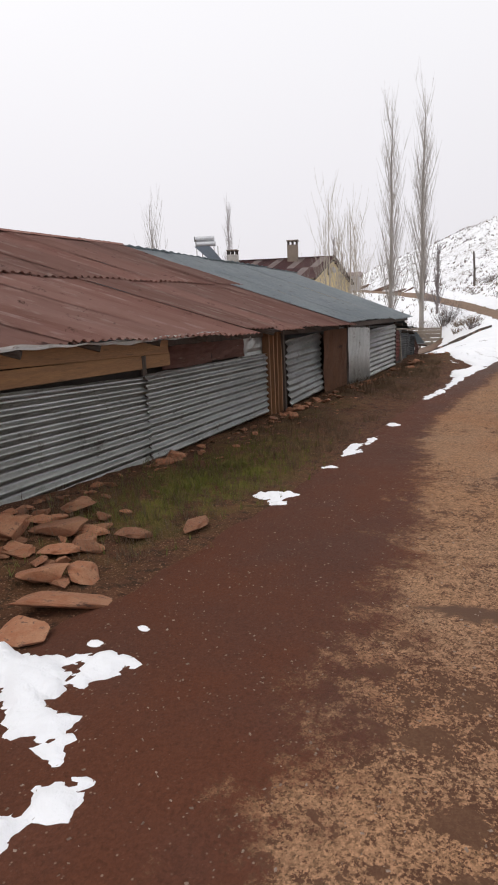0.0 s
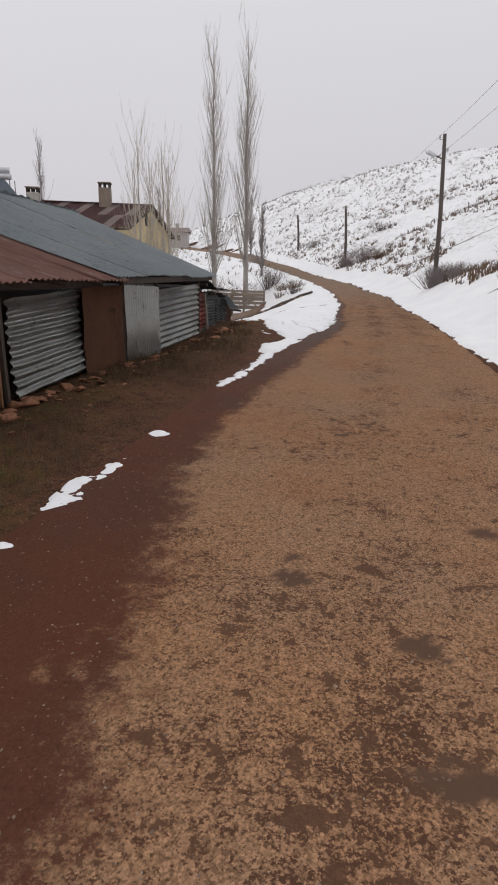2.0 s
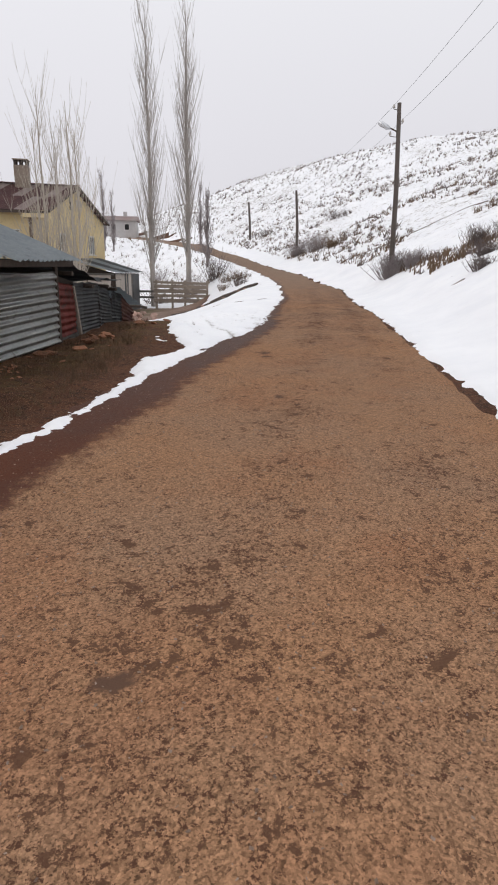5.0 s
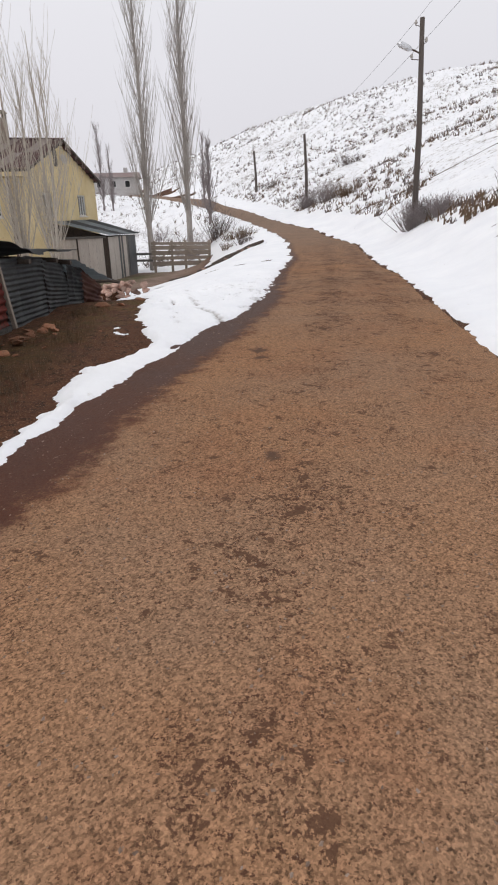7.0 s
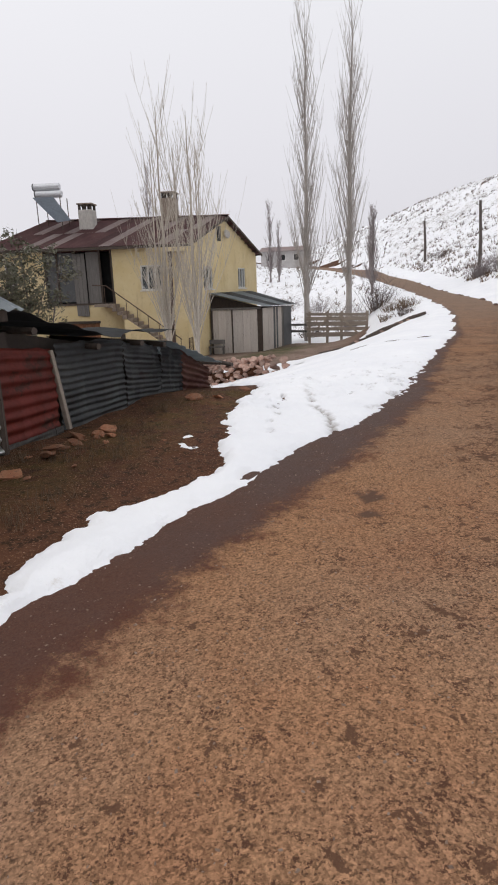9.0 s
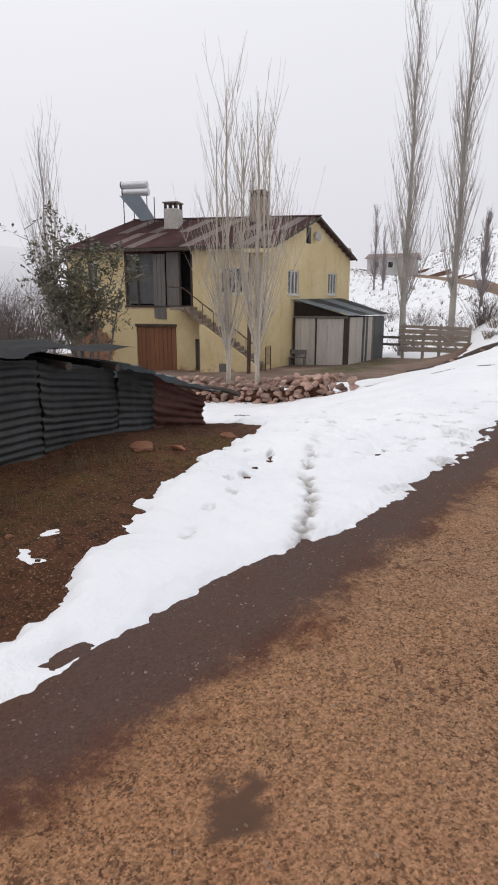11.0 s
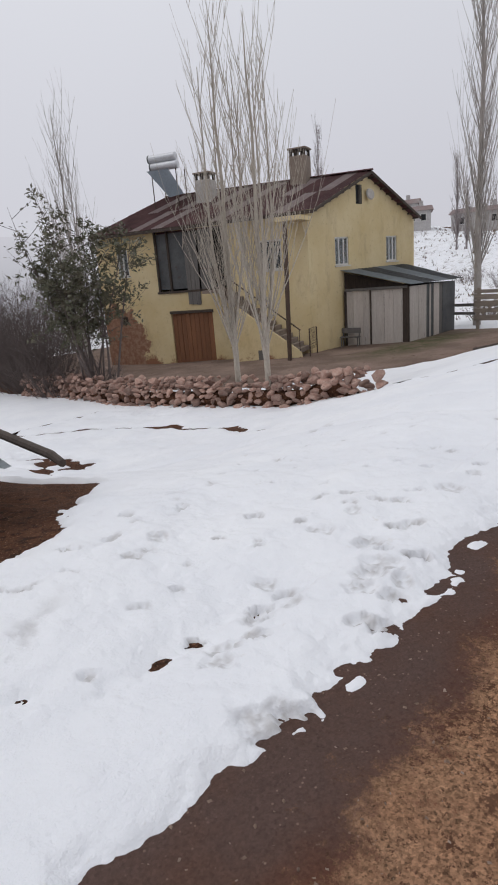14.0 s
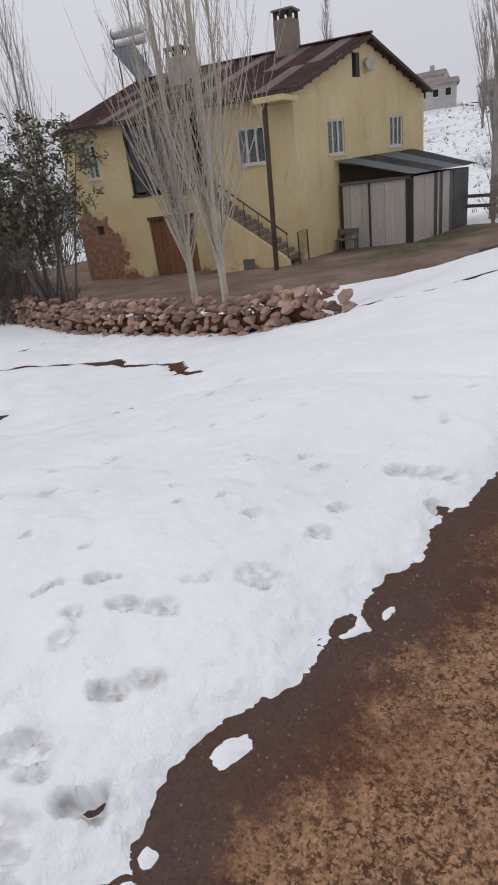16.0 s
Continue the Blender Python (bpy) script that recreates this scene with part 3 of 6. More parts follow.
    soft = 0.085 * np.tanh(m / 0.10) * (0.6 + 0.4 * np.tanh(np.abs(m) / 0.5))
    soft = soft + np.where(m > 0, (0.035 * fbm(x, y, 1.6, 3) + 0.022 * fbm(x, y, 6.5, 3)) * np.clip(m * 3, 0, 1), 0)
    tread = np.zeros_like(x)
    frayed_, frayed2_ = fbm(x + 7, y, 13, 3, 0.6), fbm(x, y + 5, 13, 3, 0.6)
    # a trodden, dirty track across the snow
    off = np.abs(x - np.interp(y, [17.0, 17.65, 18.03, 18.4, 18.76, 19.3, 20.5], [-1.15, -1.46, -1.65, -1.92, -2.08, -2.35, -3.0]) + 0.05 * frayed_)
    path_ = np.exp(-(off / 0.06) ** 2) * smooth(16.8, 17.3, y) * smooth(19.6, 18.4, y) * np.clip(0.55 + 2.2 * fbm(x, y, 9, 4, 0.65), 0, 1)
    soft = soft - 0.05 * path_
    tread = np.maximum(tread, path_)
    soft = soft + np.where(m > 0.05, 0.012 * fbm(x, y, 16, 3, 0.6) * np.clip(1.6 * fbm(x, y, 0.7, 2) + 0.4, 0, 1), 0)
    crumbs = fbm(x, y, 34, 3, 0.7)
    for fx, fy, ang, size, deep in FOOTPRINTS:
        near = (np.abs(x - fx) < 0.45) & (np.abs(y - fy) < 0.45)
        if not near.any():
            continue
        ca, sa = math.cos(ang), math.sin(ang)
        xn, yn = x[near], y[near]
        u, v = (xn - fx) * ca + (yn - fy) * sa, -(xn - fx) * sa + (yn - fy) * ca
        u, v = u + 0.03 * frayed_[near], v + 0.03 * frayed2_[near]
        r_ = ((u / (0.062 * size)) ** 4 + (v / (0.040 * size)) ** 4)
        g = np.exp(-r_ ** 2)
        rim_ = np.exp(-((r_ ** 0.25 - 1.15) / 0.16) ** 2)
        soft[near] += -0.042 * deep * g + (0.030 * g * min(1, deep) + 0.010 * rim_) * crumbs[near] + 0.006 * rim_
        tread[near] = np.maximum(tread[near], g * min(1, 0.25 + 0.55 * deep) * np.clip(0.45 + 1.5 * crumbs[near], 0, 1))
    return soft, tread, m


rs = random.Random(11)
# x, y, heading, size, depth
FOOTPRINTS = [(-1.32, 20.82, 0.9, 1.1, 1.3), (-1.42, 20.50, 1.0, 1.5, 0.5), (-1.25, 20.43, 1.0, 1.1, 0.7), (-1.38, 20.37, 0.6, 1.2, 0.5), (-1.60, 21.06, 0.8, 1.0, 0.9), (-1.54, 21.16, 0.4, 0.9, 0.7),
              (-1.61, 20.78, 1.0, 1.2, 0.5), (-1.50, 20.77, 0.7, 0.7, 0.6), (-1.76, 21.41, 0.7, 1.0, 0.5), (-2.12, 21.35, 0.5, 0.8, 0.6), (-1.90, 20.75, 0.3, 1.3, 0.5), (-1.99, 21.16, 0.4, 0.7, 0.5),
              (-1.59, 22.77, 0.2, 1.5, 0.8), (-1.45, 22.85, 0.3, 1.2, 0.7), (-1.60, 21.75, 0.6, 1.4, 0.5), (-1.68, 19.99, 0.8, 0.9, 0.9), (-1.62, 19.91, 0.8, 1.2, 0.5), (-1.60, 19.66, 1.0, 1.2, 0.45),
              (-1.52, 19.56, 0.8, 1.1, 0.4), (-1.15, 20.20, 1.0, 1.1, 0.9), (-1.24, 20.15, 0.9, 1.0, 0.7), (-1.42, 20.62, 0.6, 1.7, 0.5), (-1.27, 20.56, 0.8, 0.9, 0.5), (-1.82, 20.15, 0.6, 0.9, 0.5),
              (-1.17, 19.46, 1.1, 1.8, 0.5), (-1.11, 19.56, 1.0, 1.2, 0.8), (-1.75, 19.62, 0.9, 0.7, 1.0), (-1.54, 19.80, 0.9, 1.0, 0.5), (-1.66, 20.14, 0.8, 0.9, 0.7), (-1.84, 19.16, 0.8, 0.6, 0.6),
              (-2.06, 18.63, 1.2, 0.9, 0.8), (-2.48, 19.83, 0.5, 0.9, 0.5), (-2.57, 19.26, 0.7, 1.0, 0.6), (-1.20, 18.42, 0.9, 1.4, 0.4), (-1.16, 18.58, 0.9, 1.3, 0.4)]
for i in range(22):
    t = i / 21
    FOOTPRINTS.append((-1.45 - 1.9 * t + 0.12 * (-1) ** i + rs.uniform(-0.1, 0.1), 22.6 - 4.6 * t + rs.uniform(-0.12, 0.12), rs.uniform(0.5, 1.3), rs.uniform(0.6, 1.0), rs.uniform(0.3, 0.8)))
for i in range(26):
    t = i / 25
    FOOTPRINTS.append((-1.9 - 2.6 * t + 0.12 * (-1) ** i + rs.uniform(-0.1, 0.1), 16.9 + 7.5 * t + rs.uniform(-0.1, 0.1), 1.9 + rs.uniform(-0.3, 0.3), rs.uniform(0.6, 1.1), rs.uniform(0.4, 1.0)))
for i in range(40):
    FOOTPRINTS.append((rs.uniform(-3.4, -1.5), rs.uniform(19.5, 24.4), rs.uniform(0.2, 2.5), rs.uniform(0.4, 0.9), rs.uniform(0.25, 0.6)))


def spread(near_lo, near_hi, step, lo, hi, grow=1.16):
    xs = list(np.arange(near_lo, near_hi + step / 2, step))
    s, v = step, near_hi
    while v < hi:
        s *= grow
        v += s
        xs.append(v)
    s, v, low = step, near_lo, []
    while v > lo:
        s *= grow
        v -= s
        low.append(v)
    return np.array(low[::-1] + xs)


def sheet(name, xs, ys, z_of, material, attrs=(), hole=None, keep=None):
    X, Y = np.meshgrid(xs, ys, indexing="ij")
    x, y = X.ravel(), Y.ravel()
    z = z_of(x, y)
    n, k = len(xs), len(ys)
    i, j = np.meshgrid(np.arange(n - 1), np.arange(k - 1), indexing="ij")
    a = (i * k + j).ravel()
    q = np.stack([a, a + k, a + k + 1, a + 1], 1)
    cx, cy = x[q].mean(1), y[q].mean(1)
    ok = np.ones(len(q), bool)
    for x0, x1, y0, y1 in hole or ():
        ok &= ~((cx > x0) & (cx < x1) & (cy > y0) & (cy < y1))
    if keep is not None:
        ok &= keep(x, y)[q].any(1)
    q = q[ok]
    used = np.zeros(len(x), bool)
    used[q.ravel()] = True
    remap = np.cumsum(used) - 1
    me = bpy.data.meshes.new(name)
    me.from_pydata(np.stack([x, y, z], 1)[used].tolist(), [], remap[q].tolist())
    for key, fn in attrs:
        at = me.attributes.new(key, "FLOAT", "POINT")
        at.data.foreach_set("value", np.ascontiguousarray(fn(x, y)[used], dtype=np.float32))
    me.materials.append(material)
    me.polygons.foreach_set("use_smooth", np.ones(len(me.polygons), bool))
    return new(name, me)


def moss_at(x, y):
    return 1.0 * np.exp(-((x + 2.62) / 0.50) ** 2 - ((y - 3.6) / 1.6) ** 2) + 0.18 * np.exp(-((x + 3.2) / 0.6) ** 2) * (y > 5) * (y < 19)


def yard_at(x, y):
    return smooth(27, 32, y) * smooth(-7, -10, x) * smooth(60, 48, y)


def turf_at(x, y):
    return np.exp(-((x + 12.3) / 1.2) ** 4 - ((y - 41.5) / 4.0) ** 4)


def bare_ground(x, y):
    """The earth: a little lower where deep snow covers it."""
    m = snow_depth(x, y)[2]
    away = np.maximum(np.maximum(x + 0.5, -9 - x), y - 27)
    return land(x, y) - 0.9 * smooth(0.5, 3.0, m) * smooth(0, 6, away)


tagged(sheet("ground", spread(-6.0, -1.0, 0.10, -900, 900, 1.13), spread(-1.5, 24.0, 0.10, -300, 1500, 1.13), bare_ground, M_EARTH,
             (("moss", moss_at), ("yard", yard_at), ("turf", turf_at))), "dark wet brown earth with patches of moss and dead grass", "ground", kind="structure")

NEAR, BANK = (-14.5, -0.6, -1.2, 29.0), (0.4, 9.0, -2.0, 46.0)
FORE = (-4.2, -0.66, 9.0, 23.7)
START = (-2.7, -0.66, -0.9, 7.8)
FOOT = (-2.9, -0.70, 17.2, 22.7)


def snow_top(x, y):
    xl, xr = np.interp(y, LEFT_Y, LEFT_X), np.interp(y, RIGHT_Y, RIGHT_X)
    on = (x > xl - 0.5) & (x < (xl + xr) / 2)
    return np.where(on, np.maximum(land(x, y), np.interp(y, ROAD_Y, ROAD_Z) + 0.012), land(x, y)) + snow_depth(x, y)[0]


def scrub_at(x, y):
    xl, xr = np.interp(y, LEFT_Y, LEFT_X), np.interp(y, RIGHT_Y, RIGHT_X)
    return np.clip(smooth(2.5, 9, x - xr) + 0.8 * smooth(46, 60, y) * smooth(1.5, 5, xl - x), 0, 1)


SNOW_ATTRS = (("scrub", scrub_at), ("tread", lambda x, y: snow_depth(x, y)[1]))
lies = lambda x, y: snow_depth(x, y)[2] > -0.25
tagged(sheet("snow_field", np.arange(NEAR[0], NEAR[1] + 0.01, 0.06), np.arange(NEAR[2], NEAR[3] + 0.01, 0.06), snow_top, M_SNOW, SNOW_ATTRS, hole=(FORE, START), keep=lies),
       "thin melting snow with footprints and ragged edges beside the road", "snow", kind="structure")
tagged(sheet("snow_verge", np.arange(FORE[0] - 0.04, FORE[1] + 0.04, 0.024), np.arange(FORE[2] - 0.04, FORE[3] + 0.04, 0.024), snow_top, M_SNOW, SNOW_ATTRS, hole=(FOOT,), keep=lies),
       "trodden snow with sharp footprints at the road's edge", "snow", kind="structure")
tagged(sheet("snow_rim", np.arange(FOOT[0] - 0.02, FOOT[1] + 0.02, 0.0125), np.arange(FOOT[2] - 0.02, FOOT[3] + 0.02, 0.0125), snow_top, M_SNOW, SNOW_ATTRS, keep=lies),
       "wet snow with crumbled footprints and tongues melting onto the road", "snow", kind="structure")
tagged(sheet("snow_patches", np.arange(START[0] - 0.04, START[1] + 0.04, 0.022), np.arange(START[2] - 0.04, START[3] + 0.04, 0.022), snow_top, M_SNOW, SNOW_ATTRS, keep=lambda x, y: snow_depth(x, y)[2] > -0.12),
       "small ragged patches of melting snow on bare earth", "snow", kind="structure")
tagged(sheet("snow_bank", np.arange(BANK[0], BANK[1] + 0.01, 0.12), np.arange(BANK[2], BANK[3] + 0.01, 0.12), snow_top, M_SNOW, SNOW_ATTRS, keep=lies),
       "smooth white snow bank along the road", "snow", kind="structure")
tagged(sheet("snow_hillside", spread(-14, 14, 0.45, -900, 900, 1.09), spread(-2, 100, 0.45, -300, 1500, 1.12), snow_top, M_SNOW, SNOW_ATTRS, hole=(NEAR, BANK), keep=lies),
       "snow-covered hillside dotted with dry scrub", "snow", kind="structure")

# the road: a packed gravel sheet with ragged sides
vs = np.concatenate([np.arange(-25, -2, 0.5), np.arange(-2, 30, 0.04), np.arange(30, 60, 0.5), np.arange(60, 125, 1.0)])
us = np.linspace(0, 1, 131)


def road_mesh():
    U, V = np.meshgrid(us, vs, indexing="ij")
    u, y = U.ravel(), V.ravel()
    xl, xr = np.interp(y, LEFT_Y, LEFT_X) - np.interp(y, [5, 10], [0.14, 0.5]), np.interp(y, RIGHT_Y, RIGHT_X) + 0.16
    x = xl + (xr - xl) * u
    side = np.minimum(x - xl, xr - x)
    z = np.interp(y, ROAD_Y, ROAD_Z) + 0.035 * np.sin(np.pi * u) - 0.05 * smooth(0.28, 0.0, side + 0.12 * fbm(x, y, 2.4, 3)) + 0.010 * fbm(x, y, 2.2, 4)
    n, k = len(us), len(vs)
    i, j = np.meshgrid(np.arange(n - 1), np.arange(k - 1), indexing="ij")
    a = (i * k + j).ravel()
    me = bpy.data.meshes.new("road")
    me.from_pydata(np.stack([x, y, z], 1).tolist(), [], np.stack([a, a + k, a + k + 1, a + 1], 1).tolist())
    w = np.interp(y, [-5, 0, 3, 6, 8, 12, 16, 22, 40], [2.1, 2.05, 1.75, 1.1, 0.95, 1.15, 1.05, 0.9, 0.65])
    margin = 1 - smooth(0.35, 1.5, (x - xl) / w) 
    puddle = np.zeros_like(x)
    for px, py, rx, ry in ((-0.47, 15.54, 0.105, 0.13), (-0.38, 15.22, 0.11, 0.09), (0.42, 1.79, 0.52, 0.13), (1.5, 1.9, 0.6, 0.16), (0.06, 7.69, 0.085, 0.07), (0.13, 12.42, 0.06, 0.08), (-0.03, 4.76, 0.10, 0.08), (-0.06, 5.02, 0.07, 0.06), (1.07, 5.61, 0.12, 0.09), (0.63, 4.25, 0.13, 0.10), (0.70, 3.54, 0.14, 0.10)):
        puddle = np.maximum(puddle, smooth(0.0, 0.22, 1 - np.hypot((x - px) / rx, (y - py) / ry) + 0.5 * fbm(x, y, 4, 3) + 0.9 * fbm(x, y, 15, 3, 0.6)))
    lane = np.exp(-((x - np.interp(y, [0, 10, 20, 40], [0.55, 0.35, 0.2, -0.9])) / 0.28) ** 2) + 0.7 * np.exp(-((x - np.interp(y, [0, 10, 20, 40], [1.7, 1.5, 1.2, 0.1])) / 0.3) ** 2)
    for key, val in (("margin", margin), ("lane", lane), ("puddle", puddle), ("greyed", smooth(9, 17, y)), ("distant", smooth(24, 50, y)), ("coarse", np.interp(y, [1, 3, 6, 14, 17, 20], [1.0, 0.8, 0.2, 0.1, 0.3, 0.8]))):
        at = me.attributes.new(key, "FLOAT", "POINT")
        at.data.foreach_set("value", np.ascontiguousarray(val, dtype=np.float32))
    me.materials.append(M_ROAD)
    me.polygons.foreach_set("use_smooth", np.ones(len(me.polygons), bool))
    return new("road", me)


tagged(road_mesh(), "tan packed gravel road with a dark wet margin", "road", kind="structure")


# ---- the sheds beside the road ----
def wall_sheet(parent, name, y0, y1, zb0, zb1, zt0, zt1, material, waves=0, amp=0.028, x0=-3.78, x1=-3.78, lean=0.0, rough=0.02, label="", seed=0, along="b"):
    bm = bmesh.new()
    na, nb = (max(8, int((y1 - y0) * 5)), max(6, waves * 8)) if along == "b" else (max(8, waves * 6), 8)
    quad_sheet(bm, (x0, y0, zb0), (x1, y1, zb1), (x1 - lean, y1, zt1), (x0 - lean, y0, zt0), na, nb, waves, amp, along, 0.004, rough, seed)
    return part(name, bm, material, parent, label)


def roof_sheets(parent, eave0, eave1, ridge1, ridge0, courses, width, material, seed, lift=0.0):
    """Overlapping corrugated sheets on a roof slope."""
    rs = random.Random(seed)
    e0, e1, r1, r0 = (Vector(c) for c in (eave0, eave1, ridge1, ridge0))
    n = max(1, round((e1 - e0).length / width))
    at = lambda a, b: (e0 * (1 - a) + e1 * a) * (1 - b) + (r0 * (1 - a) + r1 * a) * b
    for i in range(n):
        for j in range(courses):
            a0, a1 = i / n - 0.004, (i + 1) / n + 0.004
            b0, b1 = j / courses - (0.0 if j == 0 else 0.015), (j + 1) / courses + 0.012
            if j == 0:
                b0 -= rs.uniform(0.0, 0.035)
            up = Vector((0, 0, lift + 0.035 * j + 0.014 * (i % 2) + rs.uniform(0, 0.016)))
            bm = bmesh.new()
            quad_sheet(bm, at(a0, b0) + up, at(a1, b0) + up, at(a1, b1) + up, at(a0, b1) + up, 40, 5, 8, 0.017, "a", 0.003, 0.012, seed * 100 + i * 7 + j)
            part("roof_sheet", bm, material, parent)


shed = thing("cattle_shed", (-3.78, 4, 0.4), "low shed of patched tin with a rusted corrugated roof", "shed")
shed.matrix_world = Matrix.Identity(4)
# Filler box added behind the tin; its dark colour stands for shade.
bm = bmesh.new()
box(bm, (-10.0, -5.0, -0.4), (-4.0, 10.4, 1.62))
part("filler_core", bm, M_SHADEWALL, shed, "dark filler box behind the tin, coloured as shade")
roof_sheets(shed, (-3.48, -5.0, 1.98), (-3.50, 10.35, 1.82), (-7.0, 7.6, 3.40), (-7.0, -7.8, 3.38), 2, 0.86, M_RUSTROOF, 3)
roof_sheets(shed, (-10.6, 7.6, 1.75), (-10.6, -7.8, 1.75), (-7.0, -7.8, 3.38), (-7.0, 7.6, 3.40), 1, 1.6, M_RUSTROOF, 5)
bm = bmesh.new()
beam(bm, (-7.0, -7.8, 3.43), (-7.0, 7.65, 3.45), 0.22, 0.03)
part("ridge_cap", bm, M_RUSTROOF, shed)
wall_sheet(shed, "zinc_panel", -4.6, 1.0, 0.36, 0.38, 1.56, 1.54, M_ZINC, 10, 0.021, x0=-3.80, x1=-3.79, seed=1)
wall_sheet(shed, "zinc_panel", 0.95, 4.10, 0.37, 0.43, 1.54, 1.44, M_ZINC, 10, 0.021, x0=-3.775, x1=-3.765, seed=2)
wall_sheet(shed, "zinc_panel", 4.06, 7.12, 0.44, 0.52, 1.46, 1.47, M_ZINC, 10, 0.021, x0=-3.75, x1=-3.75, seed=3)
for i, (y0, y1, z0, z1) in enumerate(((-4.6, 4.6, 1.545, 1.71), (-4.6, 1.9, 1.72, 1.90), (1.94, 4.55, 1.69, 1.85))):
    bm = bmesh.new()
    beam(bm, (-3.80 + 0.012 * i, y0, (z0 + z1) / 2 + 0.02), (-3.80 + 0.012 * i, y1, (z0 + z1) / 2 - 0.03), 0.03, z1 - z0, 0.005)
    part("plank", bm, M_PLANK, shed)
for i, (y0, y1, z0, z1, mat) in enumerate(((4.5, 5.6, 1.46, 1.74, M_BROWNTIN), (5.62, 6.5, 1.48, 1.80, M_BROWNTIN), (6.35, 7.1, 1.46, 1.79, M_ZINC))):
    wall_sheet(shed, "tin_patch", y0, y1, z0, z0, z1, z1, mat, 0, x0=-3.83, x1=-3.82, rough=0.03, seed=20 + i)
bm = bmesh.new()
quad_sheet(bm, (-3.47, -4.8, 1.925), (-3.47, 5.3, 1.835), (-3.44, 5.3, 1.875), (-3.44, -4.8, 1.975), 200, 3, 26, 0.010, "a", 0.003, 0.055, 9)
part("eave_flashing", bm, M_PALETIN, shed, "pale ragged tin flashing")
for i in range(4):
    bm = bmesh.new()
    y = 7.12 + i * 0.135
    beam(bm, (-3.78 + 0.01 * (i % 2), y + 0.06, 0.46), (-3.78, y + 0.05 + 0.015 * i, 1.78), 0.12, 0.03, 0.004)
    part("door_board", bm, M_PLANKV, shed)
bm = bmesh.new()
beam(bm, (-3.72, 7.70, 0.45), (-3.70, 7.62, 1.76), 0.05, 0.05, 0.005)
part("post", bm, M_DARKWOOD, shed)
wall_sheet(shed, "zinc_panel", 7.82, 9.68, 0.50, 0.56, 1.62, 1.68, M_ZINC, 10, 0.021, x0=-3.70, x1=-3.80, lean=0.05, rough=0.05, seed=4)
wall_sheet(shed, "rust_panel", 9.66, 10.98, 0.50, 0.46, 1.70, 1.71, M_RUST, 0, x0=-3.78, x1=-3.76, lean=0.0, rough=0.03, seed=5)
wall_sheet(shed, "zinc_flat_panel", 10.98, 12.42, 0.44, 0.42, 1.72, 1.66, M_ZINC, 16, 0.006, x0=-3.73, x1=-3.70, rough=0.02, seed=6, along="a")
wall_sheet(shed, "zinc_panel", 12.42, 15.25, 0.48, 0.52, 1.60, 1.66, M_ZINC, 10, 0.021, x0=-3.76, x1=-3.84, seed=7)
for y, x in ((4.08, -3.72), (7.75, -3.70), (10.98, -3.70), (12.42, -3.68), (15.28, -3.78)):
    bm = bmesh.new()
    tube(bm, [(x - 0.08, y, 0.25), (x - 0.09, y + 0.02, 1.0), (x - 0.08, y + 0.01, 1.78)], [0.045, 0.04, 0.04], 7)
    part("post", bm, M_DARKWOOD, shed)
bm = bmesh.new()
beam(bm, (-3.86, -4.8, 1.86), (-3.86, 10.4, 1.74), 0.09, 0.09, 0.01)
part("wall_plate", bm, M_DARKWOOD, shed)
for y in np.arange(-4.5, 10.2, 0.95):
    bm = bmesh.new()
    tube(bm, [(-3.50, y, 1.845 - 0.009 * y), (-4.6, y - 0.9, 2.30 - 0.009 * y)], [0.04, 0.045], 7)
    part("rafter", bm, M_DARKWOOD, shed)

grey = thing("grey_roofed_shed", (0, 0, 0), "low shed of zinc sheets under a blue-grey tin roof", "shed")
# Added box, dark so that gaps between the sheets look shaded.
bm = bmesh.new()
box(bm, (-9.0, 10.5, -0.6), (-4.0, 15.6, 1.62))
part("filler_core", bm, M_SHADEWALL, grey, "dark filler box behind the tin, coloured as shade")
roof_sheets(grey, (-3.42, 10.05, 1.85), (-3.45, 15.25, 1.86), (-7.0, 15.45, 3.25), (-7.0, 7.2, 3.42), 1, 0.95, M_GREYROOF, 8)
roof_sheets(grey, (-10.2, 15.75, 1.75), (-10.2, 7.6, 1.75), (-7.0, 7.5, 3.44), (-7.0, 15.75, 3.25), 1, 2.0, M_GREYROOF, 9)
bm = bmesh.new()
beam(bm, (-3.50, 10.4, 1.79), (-3.52, 15.2, 1.79), 0.05, 0.10, 0.01)
part("fascia", bm, M_DARKWOOD, grey)

low = thing("lean_to_shed", (0, 0, 0), "sagging lean-to of red and black tin sheets", "shed")
# Added core blocks the view under the roof, with shade as its colour.
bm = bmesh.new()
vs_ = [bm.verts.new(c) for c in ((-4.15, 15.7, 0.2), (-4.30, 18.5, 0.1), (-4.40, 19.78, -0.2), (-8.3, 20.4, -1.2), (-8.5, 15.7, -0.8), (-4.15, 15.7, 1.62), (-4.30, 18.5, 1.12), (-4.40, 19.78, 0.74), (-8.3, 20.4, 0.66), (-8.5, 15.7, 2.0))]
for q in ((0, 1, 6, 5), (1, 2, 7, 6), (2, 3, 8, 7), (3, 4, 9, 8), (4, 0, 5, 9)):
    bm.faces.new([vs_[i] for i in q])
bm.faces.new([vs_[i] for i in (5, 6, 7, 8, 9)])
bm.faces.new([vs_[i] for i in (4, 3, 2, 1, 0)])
part("filler_core", bm, M_SHADEWALL, low, "dark filler core behind the lean-to tin, coloured as shade")
wall_sheet(low, "red_panel", 15.30, 16.12, 0.55, 0.58, 1.50, 1.42, M_REDTIN, 8, 0.013, x0=-3.92, x1=-3.95, seed=31)
